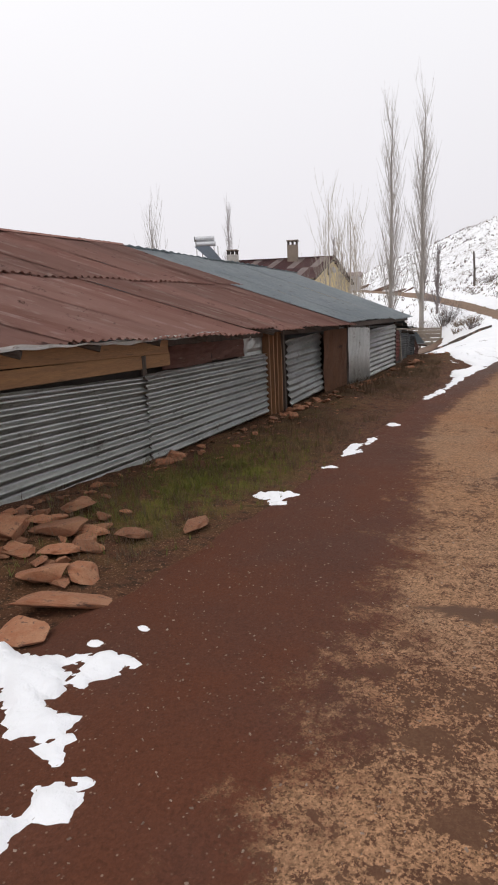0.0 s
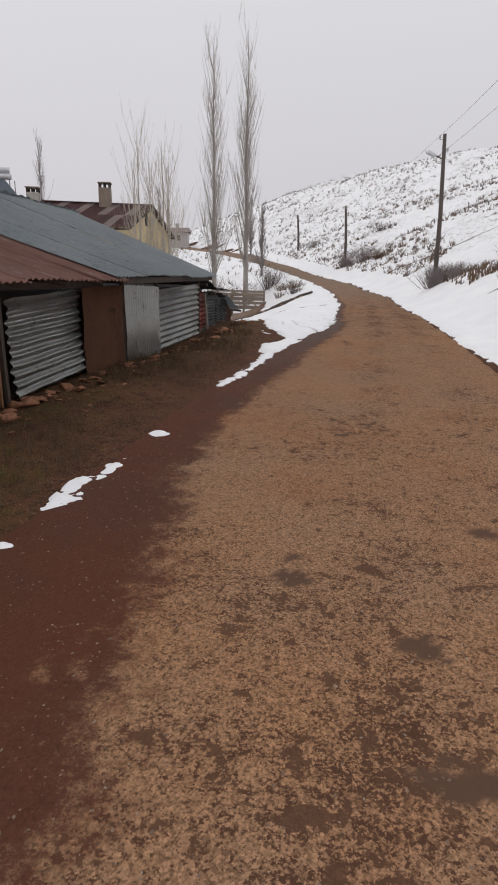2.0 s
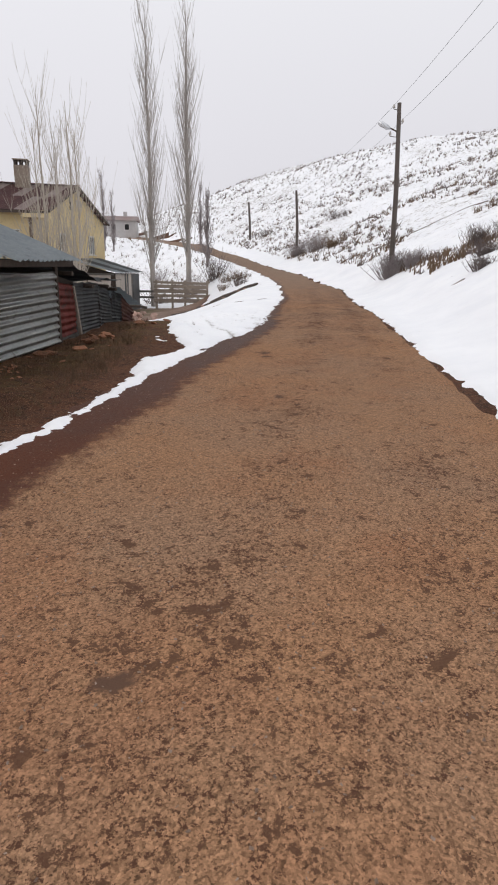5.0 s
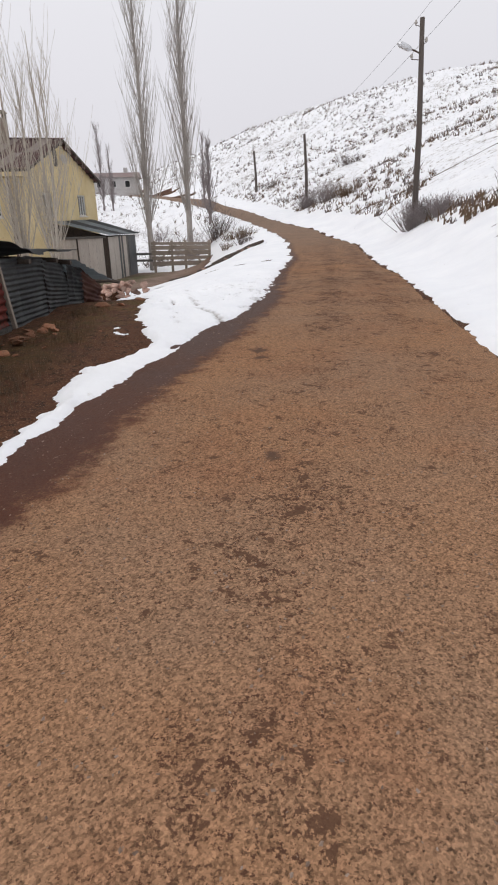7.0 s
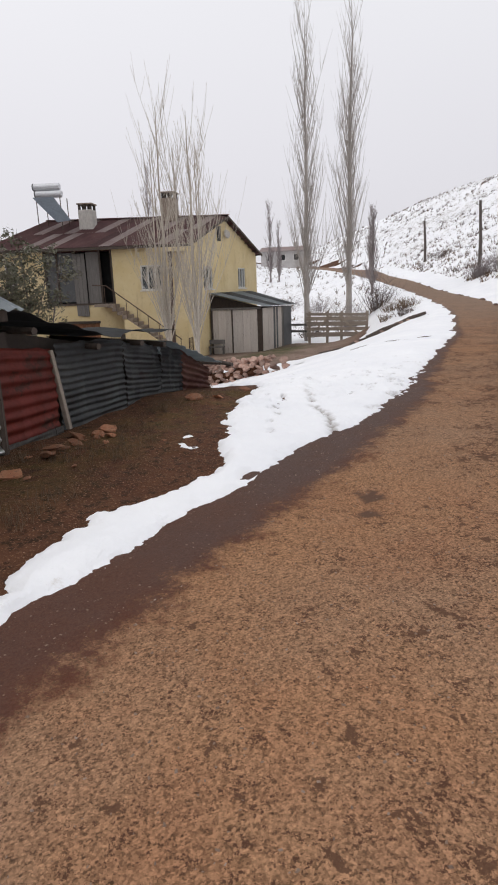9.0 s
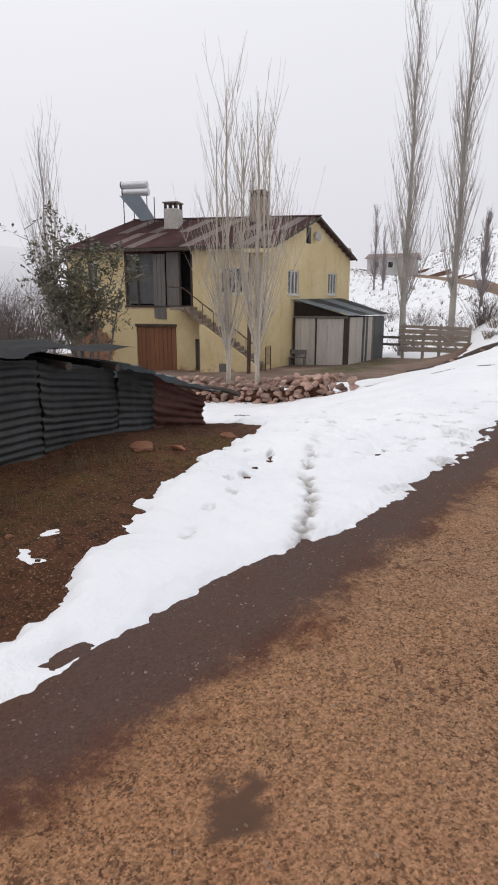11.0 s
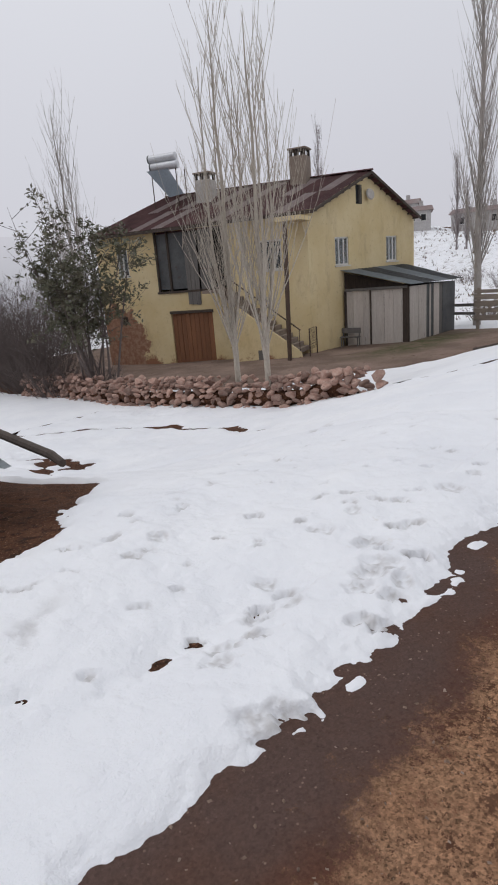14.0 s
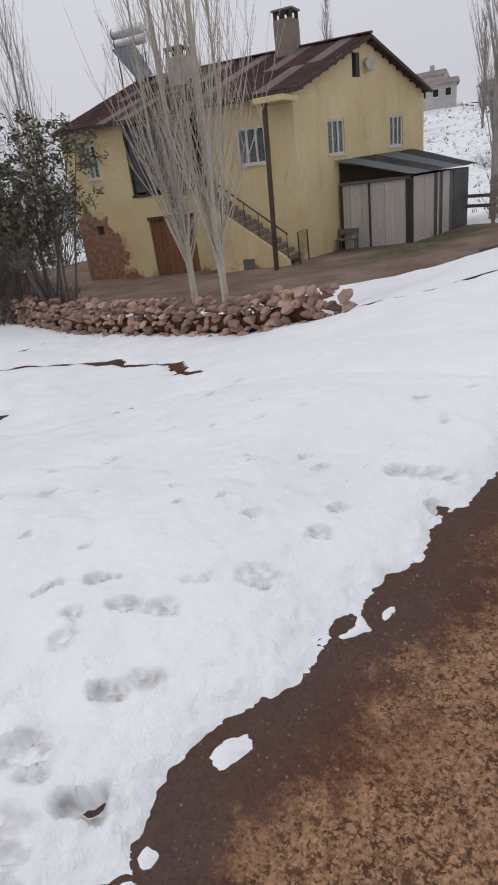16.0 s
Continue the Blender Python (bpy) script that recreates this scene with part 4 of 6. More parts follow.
wall_sheet(low, "base_board", 15.25, 16.15, 0.42, 0.44, 0.57, 0.60, M_GREYWOOD, 0, x0=-3.91, x1=-3.93, seed=32)
bm = bmesh.new()
beam(bm, (-3.92, 16.22, 0.55), (-3.96, 16.10, 1.40), 0.06, 0.05, 0.006)
part("batten", bm, M_PALEWOOD, low, "bleached upright batten")
wall_sheet(low, "black_panel", 16.22, 17.42, 0.50, 0.52, 1.46, 1.42, M_DARKZINC, 13, 0.010, x0=-4.00, x1=-4.06, rough=0.04, seed=33)
wall_sheet(low, "black_panel", 17.42, 18.45, 0.50, 0.42, 1.38, 1.22, M_DARKZINC, 13, 0.010, x0=-4.05, x1=-4.22, rough=0.05, seed=34)
wall_sheet(low, "black_panel", 18.43, 18.92, 0.40, 0.38, 1.24, 1.12, M_DARKZINC, 11, 0.010, x0=-4.20, x1=-4.16, rough=0.04, seed=36)
wall_sheet(low, "brown_panel", 18.90, 19.82, 0.36, 0.28, 1.12, 0.76, M_BROWNTIN, 7, 0.014, x0=-4.17, x1=-4.24, rough=0.04, seed=35)
bm = bmesh.new()
quad_sheet(bm, (-3.72, 15.50, 1.82), (-3.86, 16.85, 1.50), (-8.4, 17.0, 1.72), (-8.2, 15.55, 1.95), 12, 20, 0, 0, "a", 0.03, 0.07, 41)
quad_sheet(bm, (-3.86, 16.84, 1.50), (-3.98, 18.55, 1.43), (-8.6, 18.9, 1.35), (-8.4, 17.0, 1.71), 16, 20, 0, 0, "a", 0.03, 0.09, 43)
part("tarred_roof", bm, M_TAR, low, "sagging black roofing sheet")
bm = bmesh.new()
quad_sheet(bm, (-3.98, 18.35, 1.30), (-4.0, 19.90, 0.84), (-8.4, 20.65, 0.80), (-8.2, 18.9, 1.25), 30, 16, 9, 0.010, "a", 0.006, 0.06, 42)
part("tin_roof", bm, M_GREYROOF, low, "buckled blue-grey tin sheet")
bm = bmesh.new()
tube(bm, [(-8.0, 20.75, 0.70), (-6.0, 20.5, 0.74), (-4.25, 20.32, 0.77), (-4.03, 20.30, 0.74)], [0.05, 0.045, 0.038, 0.032], 8)
part("log_rafter", bm, M_DARKWOOD, low)
for i, (y, x, z) in enumerate(((15.75, -3.78, 1.62), (16.75, -3.86, 1.38), (17.65, -3.92, 1.34), (18.3, -4.02, 1.26))):
    bm = bmesh.new()
    tube(bm, [(x, y, z), (x - 1.6, y + 0.1, z + 0.05)], [0.036, 0.042], 8)
    part("log_rafter", bm, M_DARKWOOD, low)

# ---- stones along the foot of the sheds ----
SLABS = [rock_mesh("shed_stone", 60 + i, f, M_SLAB, 10) for i, f in enumerate((0.42, 0.55, 0.62, 0.5))]
BOULDERS = [rock_mesh("shed_rock", 160 + i, f, M_SLAB, 14, 3) for i, f in enumerate((0.45, 0.5, 0.4, 0.55, 0.42))]
rs = random.Random(5)


def debris(seed, n):
    """Small flat chips of stone in the mud by the wall."""
    r_ = random.Random(seed)
    for k in range(n):
        y_ = r_.uniform(0.8, 16.2)
        s_ = r_.uniform(0.04, 0.10)
        lay(SLABS[k % 4], -3.6 + abs(r_.gauss(0, 0.35)), y_, s_ * 1.4, s_, s_ * 0.6, r_.uniform(0, 180), "small reddish stone chip in the mud", "stone chips")


def lay(mesh, x, y, sx, sy, sz, turn, label, group, sink=0.3):
    ob = new("stone", mesh)
    ob.matrix_world = pose(x, y, height(x, y) + sz * (0.25 - sink * 0.3), rs.uniform(-18, 18), rs.uniform(-18, 18), turn) @ Matrix.Diagonal((sx, sy, sz, 1))
    return tagged(ob, label, "stone", group)


for x, y, sx, sy, sz, a in ((-2.85, 1.80, 0.75, 0.50, 0.35, 20), (-2.40, 1.18, 0.55, 0.34, 0.34, 40), (-2.22, 1.36, 0.36, 0.24, 0.30, 10), (-1.98, 0.98, 0.85, 0.30, 0.24, 50),
                            (-3.15, 1.50, 0.50, 0.36, 0.42, 0), (-1.95, 0.62, 0.45, 0.32, 0.15, 30), (-2.7, 0.7, 0.5, 0.35, 0.3, 70), (-3.2, 2.3, 0.5, 0.3, 0.25, 15)):
    lay(BOULDERS[rs.randrange(5)], x, y, sx * 0.95, sy * 1.1, sz * 1.05, a, "large flat orange rock lying on bare earth", "rocks by the shed")
for i in range(95):
    y = rs.uniform(1.8, 16.4)
    big = rs.random() < (0.30 if y > 14 else 0.15)
    s = rs.uniform(0.22, 0.38) if big else rs.uniform(0.08, 0.20)
    lay(SLABS[rs.randrange(4)], -3.62 + abs(rs.gauss(0, 0.16)), y, s, s * rs.uniform(0.6, 0.9), s * rs.uniform(0.5, 0.9), rs.uniform(0, 180), "reddish stone at the foot of the shed wall", "rocks by the shed")
for x, y, s in ((-3.4, 18.0, 0.3), (-3.2, 18.25, 0.18), (-3.1, 18.9, 0.2), (-3.5, 16.3, 0.3), (-3.3, 16.15, 0.22)):
    lay(SLABS[rs.randrange(4)], x, y, s, s * 0.7, s * 0.6, rs.uniform(0, 180), "pinkish stone on the grass", "rocks by the shed")

debris(77, 110)
for i in range(46):
    s = rs.uniform(0.12, 0.34)
    x, y = rs.gauss(-2.85, 0.38), rs.gauss(1.45, 0.42)
    lay(SLABS[rs.randrange(4)], x, y, s * 1.2, s * rs.uniform(0.6, 0.9), s * rs.uniform(0.5, 0.8), rs.uniform(0, 180), "broken orange rock in the heap by the shed", "rocks by the shed")


# ---- the yellow house ----
HC = Vector((-16.28, 38.93, 0.0))
HU = Vector((-math.cos(radians(20)), -math.sin(radians(20)), 0.0))
HN = Vector((math.sin(radians(20)), -math.cos(radians(20)), 0.0))  # out of the front wall


def hp(u, n, z):
    """A point by the front wall: u along it from the corner, n in front of it."""
    p = HC + HU * u + HN * n
    return Vector((p.x, p.y, z))


def hbox(bm, u0, u1, n0, n1, z0, z1, bevel=0.0):
    m = Matrix((HU, HN, Vector((0, 0, 1)))).transposed().to_4x4()
    m.translation = HC
    r = box(bm, (u0, n0, z0), (u1, n1, z1), m, bevel)
    bmesh.ops.recalc_face_normals(bm, faces=bm.faces[:])
    return r


def wall_with_holes(bm, length, z0, z1, holes, thick, put):
    """A wall in pieces round its openings. put(u, n, z) gives the world point; holes: (u0, u1, z0, z1)."""
    us_ = sorted({0.0, length, *[h[0] for h in holes], *[h[1] for h in holes]})
    zs_ = sorted({z0, z1, *[h[2] for h in holes], *[h[3] for h in holes]})
    cell = lambda i, j: 0 <= i < len(us_) - 1 and 0 <= j < len(zs_) - 1 and not any(h[0] <= (us_[i] + us_[i + 1]) / 2 <= h[1] and h[2] <= (zs_[j] + zs_[j + 1]) / 2 <= h[3] for h in holes)
    vv = {}

    def vert(i, j, n):
        if (i, j, n) not in vv:
            vv[i, j, n] = bm.verts.new(put(us_[i], n, zs_[j]))
        return vv[i, j, n]

    for i in range(len(us_) - 1):
        for j in range(len(zs_) - 1):
            if not cell(i, j):
                continue
            for n in (0.0, -thick):
                bm.faces.new([vert(i, j, n), vert(i + 1, j, n), vert(i + 1, j + 1, n), vert(i, j + 1, n)])
            for di, dj, a, b in ((-1, 0, (i, j), (i, j + 1)), (1, 0, (i + 1, j), (i + 1, j + 1)), (0, -1, (i, j), (i + 1, j)), (0, 1, (i, j + 1), (i + 1, j + 1))):
                if not cell(i + di, j + dj):
                    bm.faces.new([vert(*a, 0.0), vert(*b, 0.0), vert(*b, -thick), vert(*a, -thick)])
    bmesh.ops.recalc_face_normals(bm, faces=bm.faces[:])
    return bm


house = thing("village_house", (0, 0, 0), "two-storey yellow plastered house with a maroon tin roof", "house")
FRONT_HOLES = [(1.22, 2.40, 2.18, 3.45), (3.88, 7.65, 1.56, 4.32), (4.85, 7.12, -2.3, 0.53), (3.22, 3.80, -2.3, -0.08), (9.22, 9.86, 2.45, 3.80), (9.65, 10.05, 0.12, 0.50)]
bm = bmesh.new()
wall_with_holes(bm, 10.7, -2.6, 4.45, FRONT_HOLES, 0.35, lambda u, n, z: hp(u, n, z))
part("wall", bm, M_PLASTER, house)
GX = -16.28
gp = lambda u, n, z: Vector((GX + n, HC.y + u, z))
GABLE_HOLES = [(1.92, 2.98, 2.15, 3.38), (6.20, 7.22, 2.18, 3.38)]
bm = bmesh.new()
wall_with_holes(bm, 8.8, -2.6, 4.15, GABLE_HOLES, 0.35, gp)
part("wall", bm, M_PLASTER, house)
# gable above the windows, with its vent
bm = bmesh.new()
outer = [(0.0, 4.15), (8.8, 4.15), (8.8, 4.30), (4.47, 6.08), (0.0, 4.46)]
for n in (0.0, -0.35):
    bm.faces.new([bm.verts.new(gp(u, n, z)) for u, z in outer])
bm.verts.ensure_lookup_table()
for i in range(5):
    j = (i + 1) % 5
    bm.faces.new([bm.verts[k] for k in (i, j, 5 + j, 5 + i)])
bmesh.ops.recalc_face_normals(bm, faces=bm.faces[:])
part("gable", bm, M_PLASTER, house)
# Near-black block on the gable stands for shade inside the attic opening.
bm = bmesh.new()
box(bm, (GX - 0.1, HC.y + 3.66, 4.80), (GX + 0.02, HC.y + 4.12, 5.62))
vent = part("attic_shade_block", bm, M_DARK, house, "attic opening drawn as a block coloured like its shade")
bm = bmesh.new()
beam(bm, (GX + 0.04, HC.y + 3.86, 4.82), (GX + 0.05, HC.y + 3.84, 5.60), 0.20, 0.02)
part("board", bm, M_GREYWOOD, vent)
bm = bmesh.new()
bmesh.ops.create_cone(bm, cap_ends=True, segments=20, radius1=0.26, radius2=0.22, depth=0.06, matrix=pose(GX + 0.22, HC.y + 4.55, 5.22, 10, 78, 0))
part("satellite_dish", bm, M_PLASTERW, house, "pale round satellite dish")
# back and left walls
bk0, bk1, lf = Vector((GX, 47.73, 0)), Vector((-29.3, 43.4, 0)), hp(10.7, 0, 0)
for a, b in ((bk1, bk0), (lf, bk1)):
    d = (b - a).normalized()
    o = Vector((d.y, -d.x, 0))
    bm = bmesh.new()
    wall_with_holes(bm, (b - a).length, -2.6, 4.3, [], 0.35, lambda u, n, z, a=a, d=d, o=o: Vector((a.x + d.x * u + o.x * n, a.y + d.y * u + o.y * n, z)))
    part("wall", bm, M_PLASTER, house)
bm = bmesh.new()
f = [bm.verts.new(c) for c in (hp(0.35, -0.35, 1.35), hp(10.4, -0.35, 1.35), (-28.8, 43.2, 1.35), (-16.8, 47.6, 1.35))]
bm.faces.new(f)
bmesh.ops.solidify(bm, geom=bm.faces[:], thickness=0.15)
part("upper_floor", bm, M_CONCRETE, house)
bm = bmesh.new()
f = [bm.verts.new((v.x, v.y, 4.2)) for v in (hp(0.35, -0.35, 0), hp(10.4, -0.35, 0), Vector((-28.8, 43.2, 0)), Vector((-16.8, 47.6, 0)))]
bm.faces.new(f)
bmesh.ops.solidify(bm, geom=bm.faces[:], thickness=0.1)
part("upper_ceiling", bm, M_DARKWOOD, house)

# roof: two slopes and a hipped left end, of separate sheets
RA, RB = Vector((-15.95, 43.40, 6.20)), Vector((-25.4, 38.95, 6.22))
EF0, EF1 = hp(-0.42, 0.42, 4.44), hp(11.1, 0.42, 4.44)
EB0, EB1 = Vector((-15.95, 48.0, 4.26)), Vector((-29.9, 43.4, 4.3))


def slope_sheets(e0, e1, r1, r0, width, seed, courses=1):
    rs_ = random.Random(seed)
    n = max(1, round((e1 - e0).length / width))
    for i in range(n):
        for j in range(courses):
            a0, a1, b0, b1 = i / n, (i + 1) / n + 0.002, j / courses, (j + 1) / courses + (0.02 if j + 1 < courses else 0)
            at = lambda a, b: (e0 * (1 - a) + e1 * a) * (1 - b) + (r0 * (1 - a) + r1 * a) * b
            up = Vector((0, 0, 0.012 * j + rs_.uniform(0, 0.008)))
            bm_ = bmesh.new()
            quad_sheet(bm_, at(a0, b0) + up, at(a1, b0) + up, at(a1, b1) + up, at(a0, b1) + up, 16, 2, 4, 0.015, "a", 0.004, 0.0, seed + i)
            part("roof_sheet", bm_, M_PALEROOF if courses == 2 and ((j == 1 and i % 3 == 1) or (j == 0 and i in (2, 7, 12, 14))) else M_HOUSEROOF, house)


slope_sheets(EF0, EF1, RB, RA, 0.62, 51, 2)
slope_sheets(EB1, EB0, RA, RB, 0.95, 52)
slope_sheets(EF1, EB1, RB + Vector((0, 0.02, 0)), RB, 0.95, 53)
bm = bmesh.new()
beam(bm, RA + Vector((0.1, 0, 0.04)), RB + Vector((0, 0, 0.04)), 0.3, 0.04)
part("ridge_cap", bm, M_HOUSEROOF, house)
bm = bmesh.new()
beam(bm, EF0 + Vector((0, 0, -0.09)), EF1 + Vector((0, 0, -0.09)), 0.04, 0.14)
part("eave_board", bm, M_DARKWOOD, house)
for a, b in ((EF0, RA), (EB0, RA)):
    bm = bmesh.new()
    beam(bm, a + Vector((0.02, 0, -0.07)), b + Vector((0.02, 0, -0.07)), 0.05, 0.12)
    part("barge_board", bm, M_DARKWOOD, house)
    for k in range(9):
        p = a.lerp(b, (k + 0.5) / 9)
        bm = bmesh.new()
        beam(bm, p + Vector((0, 0, -0.15)), p + Vector((-0.45, 0, -0.15)), 0.07, 0.08)
        part("purlin_end", bm, M_DARKWOOD, house)


def window(name, put, u0, u1, z0, z1, panes, label, curtain=False):
    """A framed window set in its opening: frame, sill, mullions and panes."""
    def slab(a0, a1, n0, n1, c0, c1):
        b = bmesh.new()
        cs = [put(u, n, z) for u in (a0, a1) for n in (n0, n1) for z in (c0, c1)]
        v = [b.verts.new(c) for c in cs]
        for q in ((0, 1, 3, 2), (4, 6, 7, 5), (0, 4, 5, 1), (2, 3, 7, 6), (0, 2, 6, 4), (1, 5, 7, 3)):
            b.faces.new([v[i] for i in q])
        bmesh.ops.recalc_face_normals(b, faces=b.faces[:])
        return b

    frame_ = bmesh.new()
    me_list = [slab(u0, u0 + 0.07, -0.14, -0.04, z0, z1), slab(u1 - 0.07, u1, -0.14, -0.04, z0, z1), slab(u0 + 0.07, u1 - 0.07, -0.14, -0.04, z0, z0 + 0.07), slab(u0 + 0.07, u1 - 0.07, -0.14, -0.04, z1 - 0.07, z1)]
    for k in range(1, panes):
        u = u0 + (u1 - u0) * k / panes
        me_list.append(slab(u - 0.035, u + 0.035, -0.135, -0.045, z0 + 0.07, z1 - 0.07))
    tmp = bpy.data.meshes.new("tmp")
    for b in me_list:
        b.to_mesh(tmp)
        b.free()
        frame_.from_mesh(tmp)
    win = part(name, frame_, M_FRAMEW, house, label)
    for k in range(panes):
        a0, a1 = u0 + (u1 - u0) * k / panes + 0.03, u0 + (u1 - u0) * (k + 1) / panes - 0.03
        g = part("pane", slab(a0, a1, -0.10, -0.09, z0 + 0.06, z1 - 0.06), M_GLASS, win)
        g.visible_shadow = False
    part("sill", slab(u0 - 0.06, u1 + 0.06, -0.05, 0.06, z0 - 0.06, z0 - 0.004), M_FRAMEW, win)
    # Black sheet behind the panes gives the room's shade as a colour.
    part("room_shade_sheet", slab(u0 - 0.1, u1 + 0.1, -0.75, -0.70, z0 - 0.1, z1 + 0.1), M_DARK, win)
    if curtain:
        part("curtain", slab(u0 + 0.02, u0 + (u1 - u0) * 0.30, -0.24, -0.22, z0, z1), M_CURTAIN, win)
        part("curtain", slab(u1 - (u1 - u0) * 0.30, u1 - 0.02, -0.24, -0.22, z0, z1), M_CURTAIN, win)
    return win


window("window", gp, 1.92, 2.98, 2.15, 3.38, 3, "white-framed window with three narrow panes", False)
window("window", gp, 6.20, 7.22, 2.18, 3.38, 3, "white-framed window with three narrow panes", False)
window("window", lambda u, n, z: hp(u, n, z), 1.22, 2.40, 2.18, 3.45, 3, "white-framed window beside the stairs", False)
window("window", lambda u, n, z: hp(u, n, z), 9.22, 9.86, 2.45, 3.80, 2, "small pale upper window", False)
bm = bmesh.new()
hbox(bm, 9.66, 10.04, -0.2, -0.1, 0.13, 0.49)
part("cellar_window", bm, M_DARKWOOD, house, "small dark cellar window")
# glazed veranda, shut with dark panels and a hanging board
# Back sheet is coloured near-black in place of the veranda's inner shade.
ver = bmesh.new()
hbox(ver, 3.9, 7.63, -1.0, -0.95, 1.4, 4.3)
ver = part("veranda", ver, M_DARK, house, "veranda with a back sheet coloured as shade, half closed with panels and boards")
for u0, u1, z0, mat, n in ((6.95, 7.60, 1.68, M_PANEL, -0.12), (6.05, 6.90, 1.68, M_PANEL, -0.10), (4.62, 5.33, 1.60, M_GREYWOOD, -0.06)):
    bm = bmesh.new()
    hbox(bm, u0, u1, n - 0.04, n, z0, 4.22)
    part("panel", bm, M_DARKZINC if mat is M_PANEL else mat, ver)
for k in range(3):
    bm = bmesh.new()
    hbox(bm, 5.36 + 0.225 * k, 5.57 + 0.225 * k, 0.02, 0.05, 0.90 + 0.02 * k, 4.15)
    part("board", bm, M_GREYWOOD, ver)
for u in (3.95, 4.58, 6.0, 6.93, 7.60):
    bm = bmesh.new()
    hbox(bm, u - 0.04, u + 0.04, -0.12, 0.01, 1.56, 4.32)
    part("post", bm, M_DARKWOOD, ver)
bm = bmesh.new()
hbox(bm, 3.85, 7.70, -0.1, 0.06, 1.50, 1.60)
part("sill", bm, M_DARKWOOD, ver)
# barn doors below
bd = bmesh.new()
hbox(bd, 4.80, 7.17, -0.12, 0.03, 0.53, 0.66)
bd = part("barn_door", bd, M_DARKWOOD, house, "reddish-brown double plank door")
for k in range(9):
    bm = bmesh.new()
    u = 4.90 + k * 0.245
    hbox(bm, u, u + 0.235, -0.12 + 0.01 * (k % 2), -0.07 + 0.01 * (k % 2), -2.15, 0.52, 0.006)
    part("plank", bm, M_DOORWOOD, bd)
bm = bmesh.new()
hbox(bm, 3.24, 3.78, -0.15, -0.10, -2.1, -0.10)
part("side_door", bm, M_GREYWOOD, house, "narrow grey plank door under the stairs")
# stairs along the front wall, with their side wall and rail
steps = thing("outside_stairs", (0, 0, 0), "concrete stairs with a yellow side wall and iron rail", "stairs")
N = 15
for k in range(N):
    u0 = 0.15 + k * 0.25
    bm = bmesh.new()
    hbox(bm, u0, u0 + 0.30, 0.03, 1.20, -1.32 + k * 0.19, -1.32 + (k + 1) * 0.19, 0.01)
    part("step", bm, M_CONCRETE, steps)
bm = bmesh.new()
prof = [(-0.05, -2.4), (3.05, -2.4), (3.05, 0.72), (2.9, 0.72), (0.1, -1.25)]
vv = [[bm.verts.new(hp(u, n, z)) for u, z in prof] for n in (1.21, 1.36)]
bm.faces.new(vv[0])
bm.faces.new(vv[1])
for i in range(5):
    bm.faces.new([vv[0][i], vv[0][(i + 1) % 5], vv[1][(i + 1) % 5], vv[1][i]])
bmesh.ops.recalc_face_normals(bm, faces=bm.faces[:])
part("side_wall", bm, M_PLASTER, steps, "yellow stair wall")
bm = bmesh.new()
hbox(bm, 1.55, 2.05, 1.33, 1.375, -1.95, -1.15)
part("hatch", bm, M_GREYWOOD, steps, "small grey wooden hatch")
bm = bmesh.new()
hbox(bm, 3.85, 4.6, 0.02, 1.30, 1.40, 1.54)
part("landing", bm, M_CONCRETE, steps)
rail = bmesh.new()
tube(rail, [hp(0.1, 1.28, -0.35), hp(2.0, 1.28, 1.05), hp(3.9, 1.28, 2.45), hp(4.6, 1.28, 2.5)], [0.03] * 4, 6)
rail = part("handrail", rail, M_IRON, steps)
for k in range(8):
    u = 0.15 + k * 0.55
    bm = bmesh.new()
    zb = -1.25 + max(0, min(u, 3.9) - 0.1) * 0.72
    tube(bm, [hp(u, 1.28, zb), hp(u, 1.28, zb + 0.92)], [0.018, 0.018], 5)
    part("baluster", bm, M_IRON, steps)

pillar = thing("porch_pillar", (0, 0, 0), "tall brown wooden pillar under the eave", "pillar")
pb = hp(0.35, 2.05, 0)
bm = bmesh.new()
beam(bm, (pb.x, pb.y, height(pb.x, pb.y) - 0.05), (pb.x - 0.15, pb.y + 0.35, 4.10), 0.14, 0.14, 0.012)
part("shaft", bm, M_IRON, pillar)
bm = bmesh.new()
hbox(bm, -0.35, 0.75, 0.36, 1.80, 3.98, 4.16, 0.01)
part("beam", bm, M_PLASTER, pillar, "plastered boxed beam")
bm = bmesh.new()
hbox(bm, 0.10, 1.6, 1.20, 1.30, -1.25, -1.2)
part("foot", bm, M_CONCRETE, pillar)

# net fence at the stair foot
net = thing("wire_netting", (0, 0, 0), "short rusty wire netting between two posts", "fence")
for k in range(2):
    p = hp(-0.25 - 0.0 * k, 0.15 + 1.0 * k, 0)
    bm = bmesh.new()
    tube(bm, [(p.x, p.y, height(p.x, p.y) - 0.05), (p.x, p.y, height(p.x, p.y) + 1.15)], [0.03, 0.025], 6)
    part("post", bm, M_IRON, net)
bm = bmesh.new()
for k in range(9):
    z = -1.2 + 0.11 * k
    a, b = hp(-0.25, 0.15, z), hp(-0.25, 1.15, z)
    tube(bm, [a, b], [0.006, 0.006], 3)
for k in range(11):
    a = hp(-0.25, 0.15 + k * 0.1, 0)
    tube(bm, [(a.x, a.y, -1.2), (a.x, a.y, -0.3)], [0.006, 0.006], 3)
part("mesh", bm, M_IRON, net)


